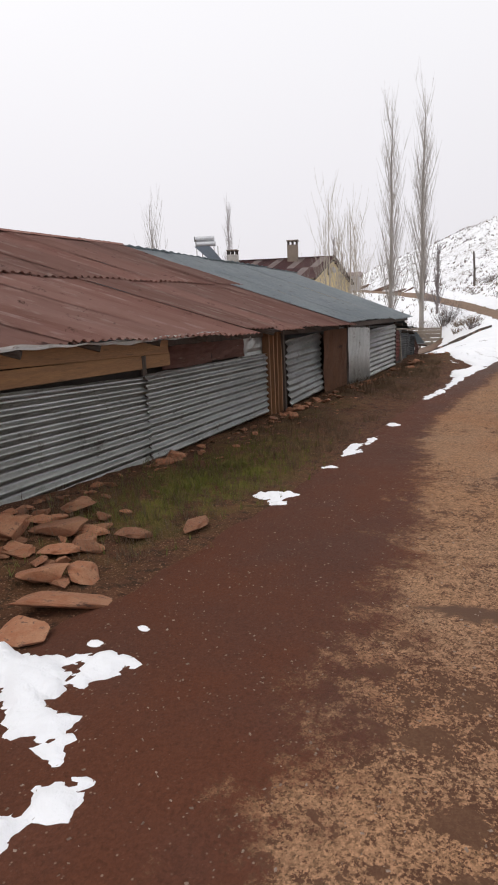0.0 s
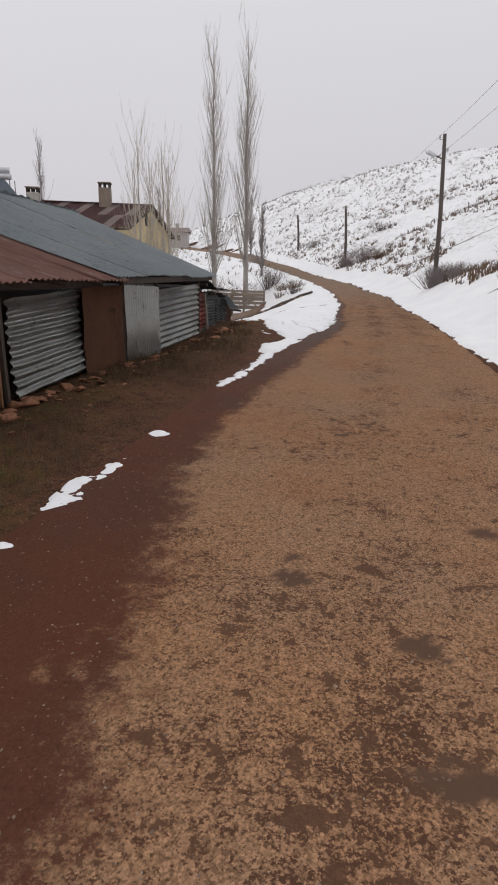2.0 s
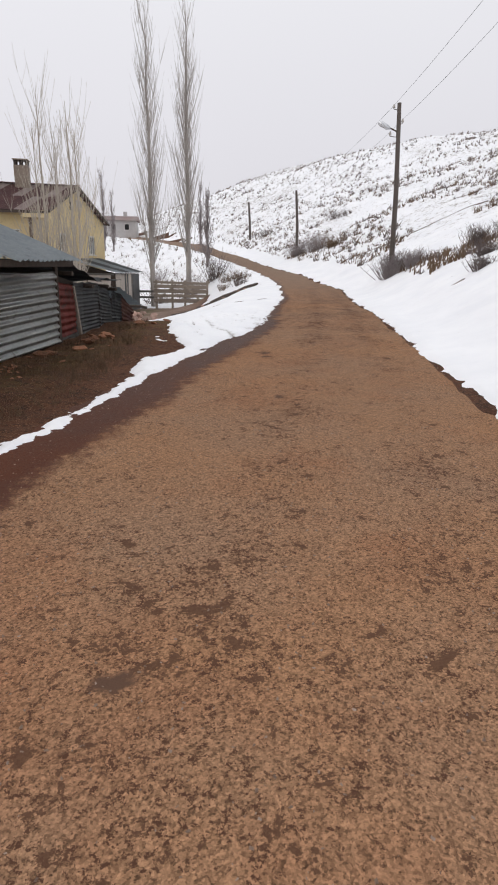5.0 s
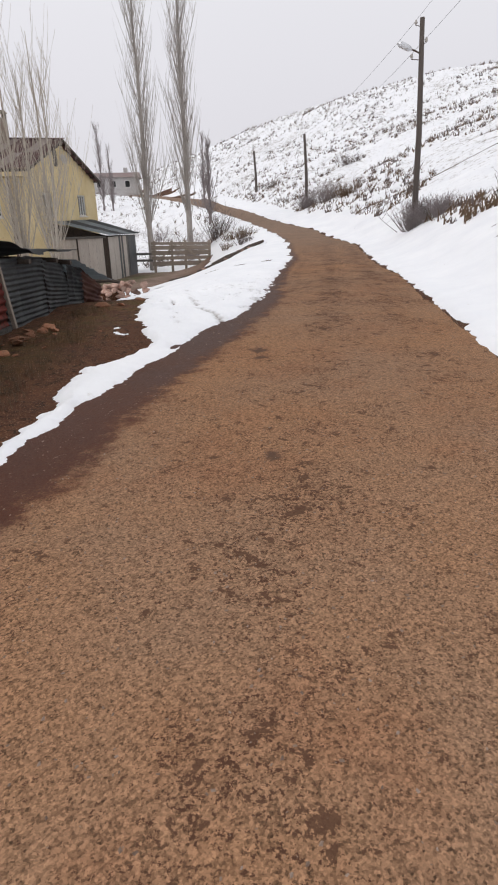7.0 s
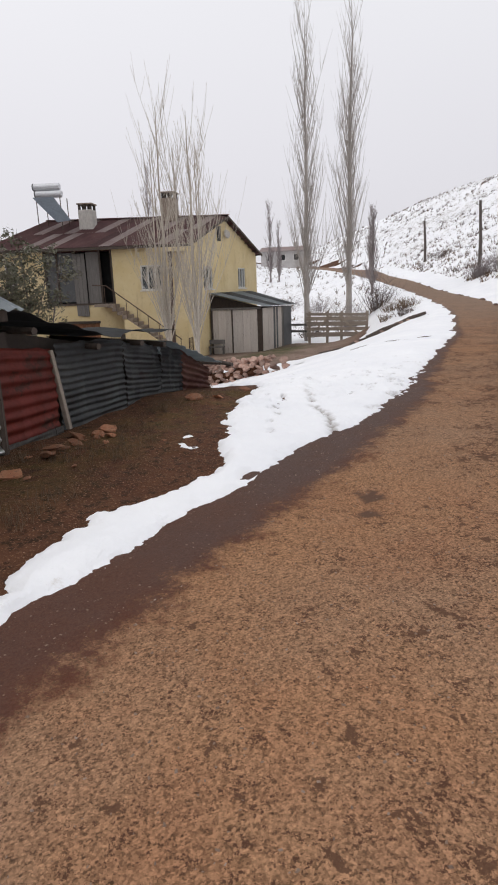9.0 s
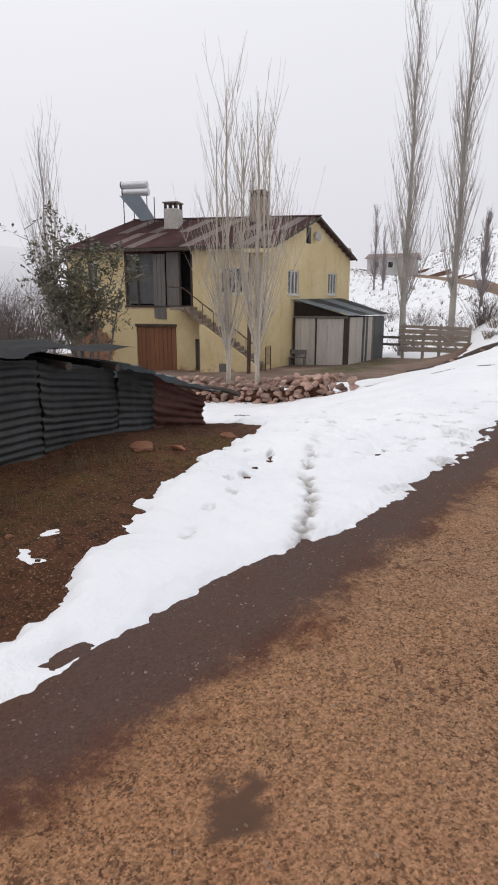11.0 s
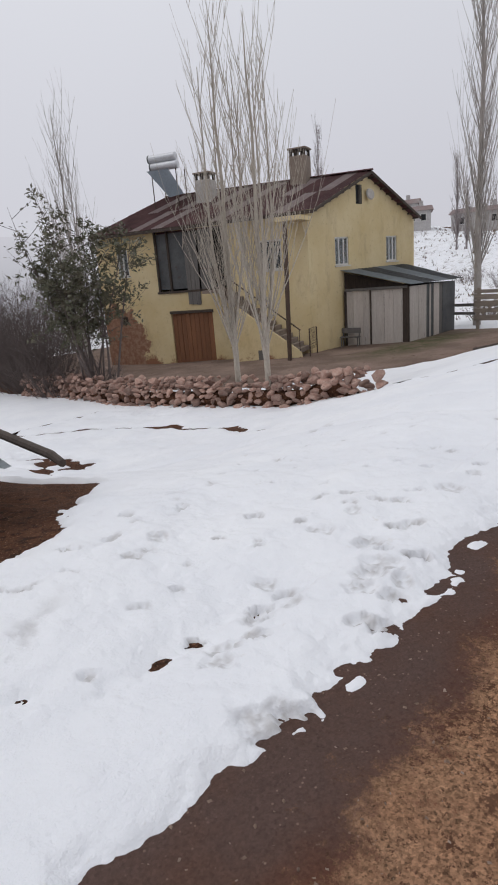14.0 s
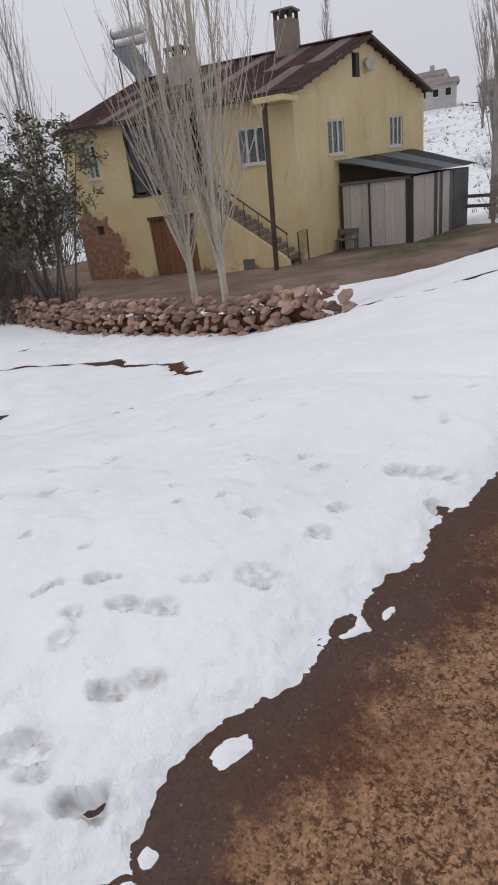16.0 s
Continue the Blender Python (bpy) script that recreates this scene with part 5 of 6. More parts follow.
def chimney(x, y, z0, z1, w, material):
    ob = thing("chimney", (x, y, z0), "plastered chimney with an open brick crown", "chimney", "house chimneys")
    b = bmesh.new()
    box(b, (-w / 2, -w / 2, -0.5), (w / 2, w / 2, z1 - z0 - 0.34), None, 0.02)
    part("shaft", b, material, ob)
    for i, (sx, sy) in enumerate(((-1, -1), (1, -1), (-1, 1), (1, 1), (0, -1), (0, 1))):
        b = bmesh.new()
        box(b, (sx * w * 0.40 - 0.06, sy * w * 0.40 - 0.06, z1 - z0 - 0.34), (sx * w * 0.40 + 0.06, sy * w * 0.40 + 0.06, z1 - z0 - 0.07))
        part("crown_brick", b, M_SHADEWALL, ob)
    b = bmesh.new()
    box(b, (-w * 0.56, -w * 0.56, z1 - z0 - 0.07), (w * 0.56, w * 0.56, z1 - z0), None, 0.01)
    part("cap", b, M_CONCRETE, ob)
    ob.matrix_world = pose(x, y, z0, 0, 0, 20)
    return ob


chimney(-22.6, 39.2, 5.9, 6.95, 0.78, M_PLASTERW)
chimney(-18.75, 41.75, 5.9, 7.50, 0.80, M_CONCRETE)

heater = thing("solar_water_heater", (0, 0, 0), "rooftop solar heater with two white tanks", "water heater")
HB = Vector((-24.6, 38.0, 0))
for z, dx in ((7.86, -0.25), (7.48, -0.15)):
    bm = bmesh.new()
    a, b = HB + Vector((-0.20 + dx, -0.15, z)), HB + Vector((1.15 + dx, 0.45, z))
    tube(bm, [a, a.lerp(b, 0.03), a.lerp(b, 0.97), b], [0.15, 0.19, 0.19, 0.15], 18)
    part("tank", bm, M_METALW, heater, "white cylindrical tank")
    bm = bmesh.new()
    tube(bm, [a + (a - b).normalized() * 0.03, a + (b - a).normalized() * 0.02], [0.19, 0.20], 18)
    part("tank_end", bm, M_DARKZINC, heater)
bm = bmesh.new()
quad_sheet(bm, HB + Vector((-0.35, -0.45, 7.30)), HB + Vector((1.55, -0.75, 5.85)), HB + Vector((2.15, -0.35, 5.95)), HB + Vector((0.75, 0.0, 7.30)), 1, 1, thick=0.07)
part("collector", bm, M_PANEL, heater, "sloping grey solar collector")
for dx, dy in ((-0.3, -0.2), (0.9, 0.35), (-0.25, 0.5), (0.9, 0.9)):
    bm = bmesh.new()
    p = HB + Vector((dx, dy, 0))
    tube(bm, [(p.x, p.y, 5.5), (p.x, p.y, 7.3)], [0.025, 0.025], 6)
    part("leg", bm, M_IRON, heater)

# ---- plank barn against the gable ----
barn = thing("plank_barn", (0, 0, 0), "small barn of flaking white boards with a lean-to roof", "barn")
A, B, Cc, D = Vector((-16.22, 41.35, 0)), Vector((-13.40, 42.25, 0)), Vector((-13.45, 46.7, 0)), Vector((-16.22, 46.7, 0))
GZ = -1.62


def plank_run(a, b, z0, zt_a, zt_b, widths, mats, out_):
    d, L = (b - a).normalized(), (b - a).length
    o = Vector((d.y, -d.x, 0))
    u = 0.0
    for i, w in enumerate(widths):
        u1 = min(L, u + w)
        bm_ = bmesh.new()
        t0, t1 = zt_a + (zt_b - zt_a) * u / L, zt_a + (zt_b - zt_a) * u1 / L
        n = 0.012 * (i % 2)
        vv_ = [bm_.verts.new((a.x + d.x * uu + o.x * nn, a.y + d.y * uu + o.y * nn, zz)) for nn in (n, n + 0.03) for uu, zz in ((u + 0.004, z0), (u1 - 0.004, z0), (u1 - 0.004, t1), (u + 0.004, t0))]
        for q in ((0, 1, 2, 3), (7, 6, 5, 4), (0, 4, 5, 1), (1, 5, 6, 2), (2, 6, 7, 3), (3, 7, 4, 0)):
            bm_.faces.new([vv_[k] for k in q])
        bmesh.ops.recalc_face_normals(bm_, faces=bm_.faces[:])
        part("board", bm_, mats[i % len(mats)], barn)
        u = u1


plank_run(A, B, GZ, 0.98, 0.98, [0.12, 0.30, 0.45, 0.40, 0.22, 0.36, 0.42, 0.40, 0.12, 0.17], [M_DARKWOOD] + [M_WHITEWOOD] * 7 + [M_DARKWOOD] * 2, 1)
plank_run(B, Cc, GZ, 1.02, 1.0, [0.75, 0.75, 0.30, 0.14, 0.28, 0.55, 0.32, 0.5, 0.9], [M_WHITEWOOD, M_WHITEWOOD, M_DARKZINC, M_WHITEWOOD, M_DARKZINC, M_WHITEWOOD, M_GREYWOOD, M_DARKZINC, M_DARKZINC], 1)
plank_run(Cc, D, GZ, 1.0, 1.0, [0.7] * 4, [M_GREYWOOD], 1)
# Box added inside the barn, coloured black as its unlit interior.
bm = bmesh.new()
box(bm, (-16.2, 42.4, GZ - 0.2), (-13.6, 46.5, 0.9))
part("shade_block", bm, M_DARK, barn)
# Dark sheet closes the gap over the doors, shade put into its colour.
bm = bmesh.new()
vv = [bm.verts.new(c) for c in (A + Vector((0, 0.05, 0.99)), B + Vector((0, 0.05, 0.99)), B + Vector((0, 0.05, 1.08)), A + Vector((0, 0.05, 1.80)))]
bm.faces.new(vv)
bmesh.ops.solidify(bm, geom=bm.faces[:], thickness=0.02)
part("gable_shade_sheet", bm, M_DARKWOOD, barn, "dark sheet coloured as the shaded gap above the doors")
for i in range(4):
    a0, a1 = i / 4, (i + 1) / 4
    w0, w1, e0, e1 = Vector((-16.24, 41.1, 1.92)), Vector((-16.24, 46.9, 1.98)), Vector((-13.15, 42.0, 1.12)), Vector((-13.15, 46.95, 1.10))
    bm = bmesh.new()
    quad_sheet(bm, e0.lerp(e1, a0), e0.lerp(e1, a1 + 0.01), w0.lerp(w1, a1 + 0.01), w0.lerp(w1, a0), 16, 3, 5, 0.013, "a", 0.01, 0.02, 300 + i)
    part("roof_sheet", bm, M_DARKZINC if i % 2 else M_GREYROOF, barn)
bm = bmesh.new()
beam(bm, A + Vector((0.1, -0.10, 1.02)), B + Vector((-0.05, -0.10, 1.02)), 0.06, 0.12, 0.006)
part("lintel", bm, M_GREYWOOD, barn)
for u in (0.02, 0.42, 0.98):
    p = A.lerp(B, u) + Vector((0.02, -0.08, 0))
    bm = bmesh.new()
    beam(bm, (p.x, p.y, GZ), (p.x, p.y, 0.98), 0.06, 0.05)
    part("door_post", bm, M_DARKWOOD, barn)

bench = thing("wooden_bench", (-15.75, 41.05, height(-15.75, 41.05)), "weathered wooden bench beside the barn door", "bench", turn=17)
for name, lo_, hi_ in (("seat", (-0.45, -0.18, 0.40), (0.45, 0.16, 0.45)), ("backrest", (-0.45, 0.17, 0.58), (0.45, 0.20, 0.82))):
    bm = bmesh.new()
    box(bm, lo_, hi_, None, 0.006)
    part(name, bm, M_GREYWOOD, bench)
for sx in (-0.38, 0.38):
    for sy, zt in ((-0.14, 0.40), (0.18, 0.82)):
        bm = bmesh.new()
        box(bm, (sx - 0.03, sy - 0.025, -0.02), (sx + 0.03, sy + 0.015, zt))
        part("leg", bm, M_GREYWOOD, bench)


# ---- dry stone wall of the yard ----
stone_wall = thing("stone_wall", (-13, 28.2, 0), "low dry wall of reddish field stones", "wall")
stone_wall.matrix_world = Matrix.Identity(4)
WALL_STONES = [rock_mesh("wall_stone", 80 + i, f, M_PINKSTONE, 11) for i, f in enumerate((0.7, 0.8, 0.6, 0.9, 0.75, 0.65))]
rs = random.Random(21)
wx = lambda t: -6.6 - 15.4 * t
wy = lambda t: 28.95 - 1.1 * smooth(0.0, 0.55, t) - 0.2 * math.sin(t * 5)
for layer in range(6):
    t = 0.0 + layer * 0.002
    while t < 1:
        s = rs.uniform(0.22, 0.42) * (1.15 if t < 0.12 else 1)
        x, y = wx(t), wy(t)
        if not (layer == 5 and rs.random() < 0.45) and not (layer >= 3 and t < 0.03):
            for row in range(2):
                if row == 1 and layer < 3 and rs.random() < 0.8:
                    continue
                ob = new("stone", WALL_STONES[rs.randrange(6)])
                z = height(x, y) + 0.06 + layer * 0.14 + rs.uniform(-0.04, 0.04)
                ob.matrix_world = pose(x + rs.uniform(-0.05, 0.05), y + row * 0.34 + rs.uniform(-0.12, 0.10) + (0.05 * layer), z, rs.uniform(-25, 25), rs.uniform(-25, 25), rs.uniform(0, 360)) @ Matrix.Diagonal((s, s * rs.uniform(0.65, 0.95), s * rs.uniform(0.6, 0.9), 1))
                ob.parent = stone_wall
        t += s * 0.82 / 15.4

# Dark core added inside the wall so the gaps between stones look shaded.
bm = bmesh.new()
tube(bm, [(wx(t), wy(t) + 0.28, height(wx(t), wy(t)) + 0.24) for t in np.linspace(0.06, 1, 24)], [0.20 + 0.04 * math.sin(i * 2.3) for i in range(24)], 8)
part("dark_gap_core", bm, M_EARTH, stone_wall, "dark earth-coloured core added to shade the gaps between the stones")


# ---- trees ----
def limb(bm, rs_, base, direction, length, r0, bend, sides=4, segs=5, rise=0.0):
    pts, rad = [Vector(base)], [r0]
    d = Vector(direction).normalized()
    for k in range(segs):
        d = (d + Vector((rs_.uniform(-bend, bend), rs_.uniform(-bend, bend), rise))).normalized()
        pts.append(pts[-1] + d * length / segs)
        rad.append(max(0.0035, r0 * (1 - (k + 1) / segs) ** 0.8))
    tube(bm, pts, rad, sides, False)
    return pts


def poplar(at, top, spread_, seed, material, trunk_r, clear, limbs, thick=1.0, stems=1, lean=(0, 0), flare=1.0, twigs=4):
    """A bare columnar poplar: trunk, steep limbs and fine upright twigs."""
    rs_ = random.Random(seed)
    z0 = height(*at) - 0.1
    h = top - z0
    tree = thing("poplar_tree", (at[0], at[1], z0), "tall bare poplar with steep slender branches", "tree", "bare poplars")
    bm_ = bmesh.new()
    trunk_pts = []
    for s in range(stems):
        pts, rad = [], []
        turn_ = 2 * math.pi * s / max(1, stems - 1) + seed
        ox, oy = (0, 0) if s == 0 else (0.36 * spread_ * math.cos(turn_), 0.36 * spread_ * math.sin(turn_))
        for k in range(9):
            t_ = k / 8
            j = 0.03 * h / 8
            b_ = smooth(0.12, 0.6, t_)
            pts.append(Vector((ox * b_ + lean[0] * t_ + rs_.uniform(-j, j) * (k > 1), oy * b_ + lean[1] * t_ + rs_.uniform(-j, j) * (k > 1), h * t_ * (1 - 0.12 * (s > 0)))))
            rad.append(trunk_r * (0.5 if s else 1) * (1 - t_) ** 0.9 + 0.008)
        tube(bm_, pts, rad, 8, False)
        trunk_pts.append(pts)
    part("trunk", bm_, material, tree, smooth=True)
    bm_ = bmesh.new()
    for i in range(limbs):
        pts = trunk_pts[i % stems]
        t_ = clear + (0.93 - clear) * rs_.random() ** (1.7 if stems > 1 else 1.15)
        f = t_ * 8
        k = min(7, int(f))
        base = pts[k].lerp(pts[k + 1], f - k)
        a = rs_.uniform(0, 2 * math.pi)
        out_ = rs_.uniform(0.16, 0.42) * flare
        reach = h * rs_.uniform(0.16, 0.34) * (1 - 0.55 * t_) * (1.6 if stems > 1 else 1)
        wide_here = min(1.0, spread_ / (reach * 0.22))
        p = limb(bm_, rs_, base, (math.cos(a) * out_ * wide_here, math.sin(a) * out_ * wide_here, 1), reach, 0.022 * thick * (1.2 - t_ * 0.7), 0.045, 4, 5, 0.10 if stems == 1 else 0.05)
        for w in range(twigs + int(3 * (1 - t_))):
            q = p[1 + rs_.randrange(len(p) - 2)]
            b = rs_.uniform(0, 2 * math.pi)
            limb(bm_, rs_, q, (math.cos(b) * 0.35, math.sin(b) * 0.35, 1), reach * rs_.uniform(0.25, 0.55), 0.009 * thick, 0.06, 3, 3, 0.12)
    part("crown", bm_, material, tree)
    return tree


poplar((-10.93, 28.95), 7.7, 1.3, 101, M_POPLAR, 0.075, 0.17, 70, 0.75, 4, (0, 0), 1.3, 3)
poplar((-9.76, 28.85), 7.4, 1.3, 102, M_POPLAR, 0.075, 0.17, 74, 0.75, 4, (0, 0), 1.3, 3)
poplar((-12.85, 48.0), 17.3, 2.2, 103, M_POPDARK, 0.20, 0.10, 120, 1.2, 1, (0, 0), 1.2)
poplar((-11.25, 52.0), 19.4, 2.2, 104, M_POPDARK, 0.22, 0.10, 130, 1.25, 1, (0, 0), 1.2)
for x, y, top, w, sd in ((-10.9, 57.0, 7.6, 0.8, 105), (-18.0, 84.0, 11.3, 1.0, 106), (-45.9, 79, 18.3, 1.4, 110), (-31.0, 84, 12.6, 1.8, 112), (-29.4, 83, 10.0, 2.0, 113)):
    poplar((x, y), top, w, sd, M_FARTWIG, 0.12, 0.08, 80, 1.6, 1, (0, 0), 1.5)


poplar((-25.6, 33.2), 9.8, 0.9, 108, M_POPDARK, 0.09, 0.2, 60, 0.9, 2)


def thicket(name, at, wide, deep, high, n, seed, material, label, category="bush", group="", r=0.008, lift=0.0):
    rs_ = random.Random(seed)
    bm_ = bmesh.new()
    z0 = height(*at) + lift
    for i in range(n):
        x, y = rs_.gauss(0, 0.38) * wide, rs_.gauss(0, 0.38) * deep
        zz = height(at[0] + x, at[1] + y) + lift - z0 if wide > 2 else 0.0
        ln = high * rs_.uniform(0.45, 1.0)
        p = limb(bm_, rs_, (x * 0.7, y * 0.7, zz - 0.08), (x / max(wide, 0.3) * 0.9, y / max(deep, 0.3) * 0.9, 1), ln, r * rs_.uniform(0.8, 1.6), 0.16, 3, 4, 0.03)
        for w in range(4):
            q = p[1 + rs_.randrange(3)]
            limb(bm_, rs_, q, (rs_.uniform(-1, 1), rs_.uniform(-1, 1), rs_.uniform(0.2, 1)), ln * rs_.uniform(0.2, 0.45), r * 0.7, 0.2, 3, 2, 0.02)
    ob = part(name, bm_, material)
    ob.matrix_world = pose(at[0], at[1], z0)
    return tagged(ob, label, category, group)


# leafy shrub and thickets behind the stone wall
leafy = thing("leafy_tree", (-17.5, 28.65, height(-17.5, 28.65) - 0.05), "many-stemmed small tree with dull green leaves", "tree")
bm, lf_bm = bmesh.new(), bmesh.new()
rs = random.Random(33)
tips = []
for i in range(15):
    a = rs.uniform(0, 6.28)
    p = limb(bm, rs, (rs.uniform(-0.5, 0.7), rs.uniform(-0.3, 0.3), 0), (math.cos(a) * 0.36, math.sin(a) * 0.28, 1), rs.uniform(3.4, 6.9), 0.045, 0.06, 6, 7, 0.05)
    for k in range(16):
        q = p[3 + rs.randrange(5)].lerp(p[3 + rs.randrange(4)], 0.4)
        s = limb(bm, rs, q, (rs.uniform(-1, 1), rs.uniform(-1, 1), rs.uniform(0.1, 0.9)), rs.uniform(0.5, 1.5), 0.012, 0.15, 3, 3, 0.02)
        tips += s[1:]
part("stem_clump", bm, M_TWIG, leafy, "thin dark stems")
for q in tips:
    tuft = rs.random() < 0.5 and q.z > 1.9
    for k in range(18 if tuft else 2):
        c = q + Vector((rs.gauss(0, 0.10), rs.gauss(0, 0.10), rs.gauss(0, 0.09)))
        u = Vector((rs.uniform(-1, 1), rs.uniform(-1, 1), rs.uniform(-0.8, 0.4))).normalized() * rs.uniform(0.065, 0.12)
        w = u.cross(Vector((rs.uniform(-1, 1), rs.uniform(-1, 1), 1))).normalized() * u.length * 0.38
        lf_bm.faces.new([lf_bm.verts.new(v) for v in (c - u, c + w, c + u, c - w)])
part("foliage", lf_bm, M_LEAF, leafy)
for i, (x, y, w, d, hgt, n) in enumerate(((-20.8, 28.6, 1.6, 0.8, 2.6, 90), (-22.6, 28.8, 1.8, 0.9, 3.4, 110), (-24.6, 29.2, 1.8, 1.0, 3.9, 110), (-26.5, 29.6, 2.0, 1.0, 4.2, 100), (-19.6, 28.2, 1.2, 0.6, 1.7, 70), (-17.4, 28.9, 0.8, 0.5, 1.3, 45), (-29, 30, 2.2, 1.2, 4.5, 90), (-32, 33, 3.0, 1.6, 4.6, 110), (-36, 38, 3.2, 1.8, 5.0, 110), (-41, 44, 3.6, 2.0, 5.4, 110), (-31, 28, 2.6, 1.4, 4.0, 90))):
    thicket("bare_thicket", (x, y), w, d, hgt * 1.2, int(n * 1.25), 400 + i, M_TWIG, "dense dark leafless bushes behind the stone wall", "bush", "bushes by the yard", 0.014)

# ---- fence by the tall poplars ----
fence = thing("plank_fence", (0, 0, 0), "weathered grey plank fence with uneven posts", "fence")
fy = 46.5
for x in (-12.15, -11.0, -10.1, -8.55):
    g = height(x, fy)
    bm = bmesh.new()
    beam(bm, (x, fy, g - 0.1), (x + 0.03, fy, 0.62), 0.14, 0.12, 0.01)
    part("post", bm, M_PALEWOOD, fence)
for z0, z1, h in ((-0.78, -0.72, 0.26), (-0.44, -0.40, 0.20), (-0.12, -0.10, 0.26), (0.20, 0.18, 0.24), (0.46, 0.42, 0.16)):
    bm = bmesh.new()
    beam(bm, (-12.3, fy - 0.09, z0), (-8.45, fy - 0.09, z1), 0.03, h, 0.006)
    part("plank", bm, M_PALEWOOD, fence)
for a, b in (((-11.9, -0.6), (-10.6, 0.45)), ((-9.0, -0.7), (-10.2, 0.35))):
    bm = bmesh.new()
    beam(bm, (a[0], fy - 0.13, a[1]), (b[0], fy - 0.13, b[1]), 0.03, 0.10)
    part("brace", bm, M_PALEWOOD, fence)
bm = bmesh.new()
for z in (-0.6, -0.2):
    beam(bm, (-14.6, 46.9, z), (-12.3, 46.55, z + 0.03), 0.03, 0.14)
part("side_rail", bm, M_GREYWOOD, fence)

for i, (x, y, w, hgt, n, mat) in enumerate(((-10.6, 50.0, 1.8, 2.3, 100, M_FARTWIG), (-8.9, 50.5, 1.0, 2.6, 70, M_TWIG), (-13.5, 51, 1.6, 1.6, 70, M_TWIG), (-7.0, 46.5, 1.2, 0.8, 60, M_GRASS), (-6.0, 45.0, 1.0, 0.9, 70, M_GRASS), (-5.6, 43.2, 0.9, 0.7, 60, M_TWIG),
                                            (-6.9, 44.6, 1.0, 0.6, 50, M_GRASS), (-17, 62, 1.6, 1.8, 60, M_FARTWIG), (-21, 66, 2.0, 1.6, 60, M_FARTWIG), (-14.0, 68, 1.4, 1.6, 50, M_FARTWIG))):
    thicket("bare_shrub", (x, y), w, w * 0.6, hgt, n, 500 + i, mat, "leafless shrub standing in patchy snow", "bush", "shrubs beyond the fence", 0.014)

# fallen snow-free logs and rubble below the fence
for i, (x0, y0, x1, y1, r) in enumerate(((-7.7, 40.2, -6.0, 39.6, 0.10), (-6.6, 39.0, -5.2, 39.4, 0.12), (-8.6, 38.0, -7.5, 38.2, 0.07), (-5.6, 40.2, -4.2, 40.6, 0.09))):
    bm = bmesh.new()
    tube(bm, [(x0, y0, height(x0, y0) + r), ((x0 + x1) / 2, (y0 + y1) / 2, height((x0 + x1) / 2, (y0 + y1) / 2) + r * 1.1), (x1, y1, height(x1, y1) + r)], [r, r * 1.1, r * 0.7], 8)
    tagged(part("fallen_log", bm, M_DARKWOOD), "dark fallen log lying in the snow", "log", "logs in the snow")
for i in range(14):
    x, y = rs.uniform(-7.6, -4.6), rs.uniform(38.6, 41.0)
    s = rs.uniform(0.2, 0.5)
    ob = new("stone", WALL_STONES[i % 6])
    ob.matrix_world = pose(x, y, height(x, y) + 0.12, rs.uniform(-20, 20), rs.uniform(-20, 20), rs.uniform(0, 360)) @ Matrix.Diagonal((s, s * 0.8, s * 0.6, 1))
    tagged(ob, "dark stone showing through the snow", "stone", "stones in the snow")

# ---- poles, street lamp and wires ----
def pole(x, y, top, lamp, r=0.13):
    z0 = height(x, y) - 0.3
    ob = thing("utility_pole", (x, y, z0), "dark wooden utility pole with a street lamp" if lamp else "dark wooden utility pole on the snowy slope", "pole", "roadside poles")
    h = top - z0
    b = bmesh.new()
    tube(b, [(0.10, 0, 0), (0.05, 0, h * 0.5), (-0.12, 0, h)], [r, r * 0.85, r * 0.68], 10)
    part("shaft", b, M_POLE, ob)
    for dx, dz in ((-0.22, -0.18), (0.20, -0.75), (-0.30, -1.25)):
        b = bmesh.new()
        tube(b, [(-0.12, 0, h + dz - 0.1), (-0.12 + dx, 0, h + dz - 0.06), (-0.12 + dx, 0, h + dz)], [0.015] * 3, 5)
        hook = part("bracket", b, M_IRON, ob)
        b = bmesh.new()
        tube(b, [(-0.12 + dx, 0, h + dz - 0.02), (-0.12 + dx, 0, h + dz + 0.03), (-0.12 + dx, 0, h + dz + 0.12)], [0.05, 0.06, 0.03], 8)
        part("insulator", b, M_PLASTERW, hook)
    if lamp:
        b = bmesh.new()
        tube(b, [(-0.1, 0, h - 1.15), (-0.35, 0, h - 1.02), (-0.62, 0, h - 0.92)], [0.03] * 3, 6)
        arm = part("lamp_arm", b, M_IRON, ob)
        b = bmesh.new()
        tube(b, [(-0.42, 0, h - 1.0), (-0.55, 0, h - 0.95), (-0.85, 0, h - 0.80), (-0.98, 0, h - 0.74)], [0.05, 0.11, 0.12, 0.04], 10)
        part("lamp_head", b, M_METALW, arm)
    return Vector((x - 0.12, y, top))


tops = [pole(7.4, 6.0, 10.4, False), pole(2.75, 35.5, 8.6, True), pole(-3.45, 57, 7.45, False), pole(-10.7, 78, 8.5, False, 0.15)]
for a, b in zip(tops, tops[1:]):
    for dx, dz in ((-0.22, -0.08), (0.20, -0.65)):
        bm = bmesh.new()
        pts = []
        for k in range(17):
            t = k / 16
            p = a.lerp(b, t) + Vector((dx, 0, dz - 0.45 * 4 * t * (1 - t)))
            pts.append(p)
        tube(bm, pts, [0.005] * 17, 4)
        tagged(part("power_line", bm, M_DARK), "thin sagging overhead power line", "cable", "power lines")

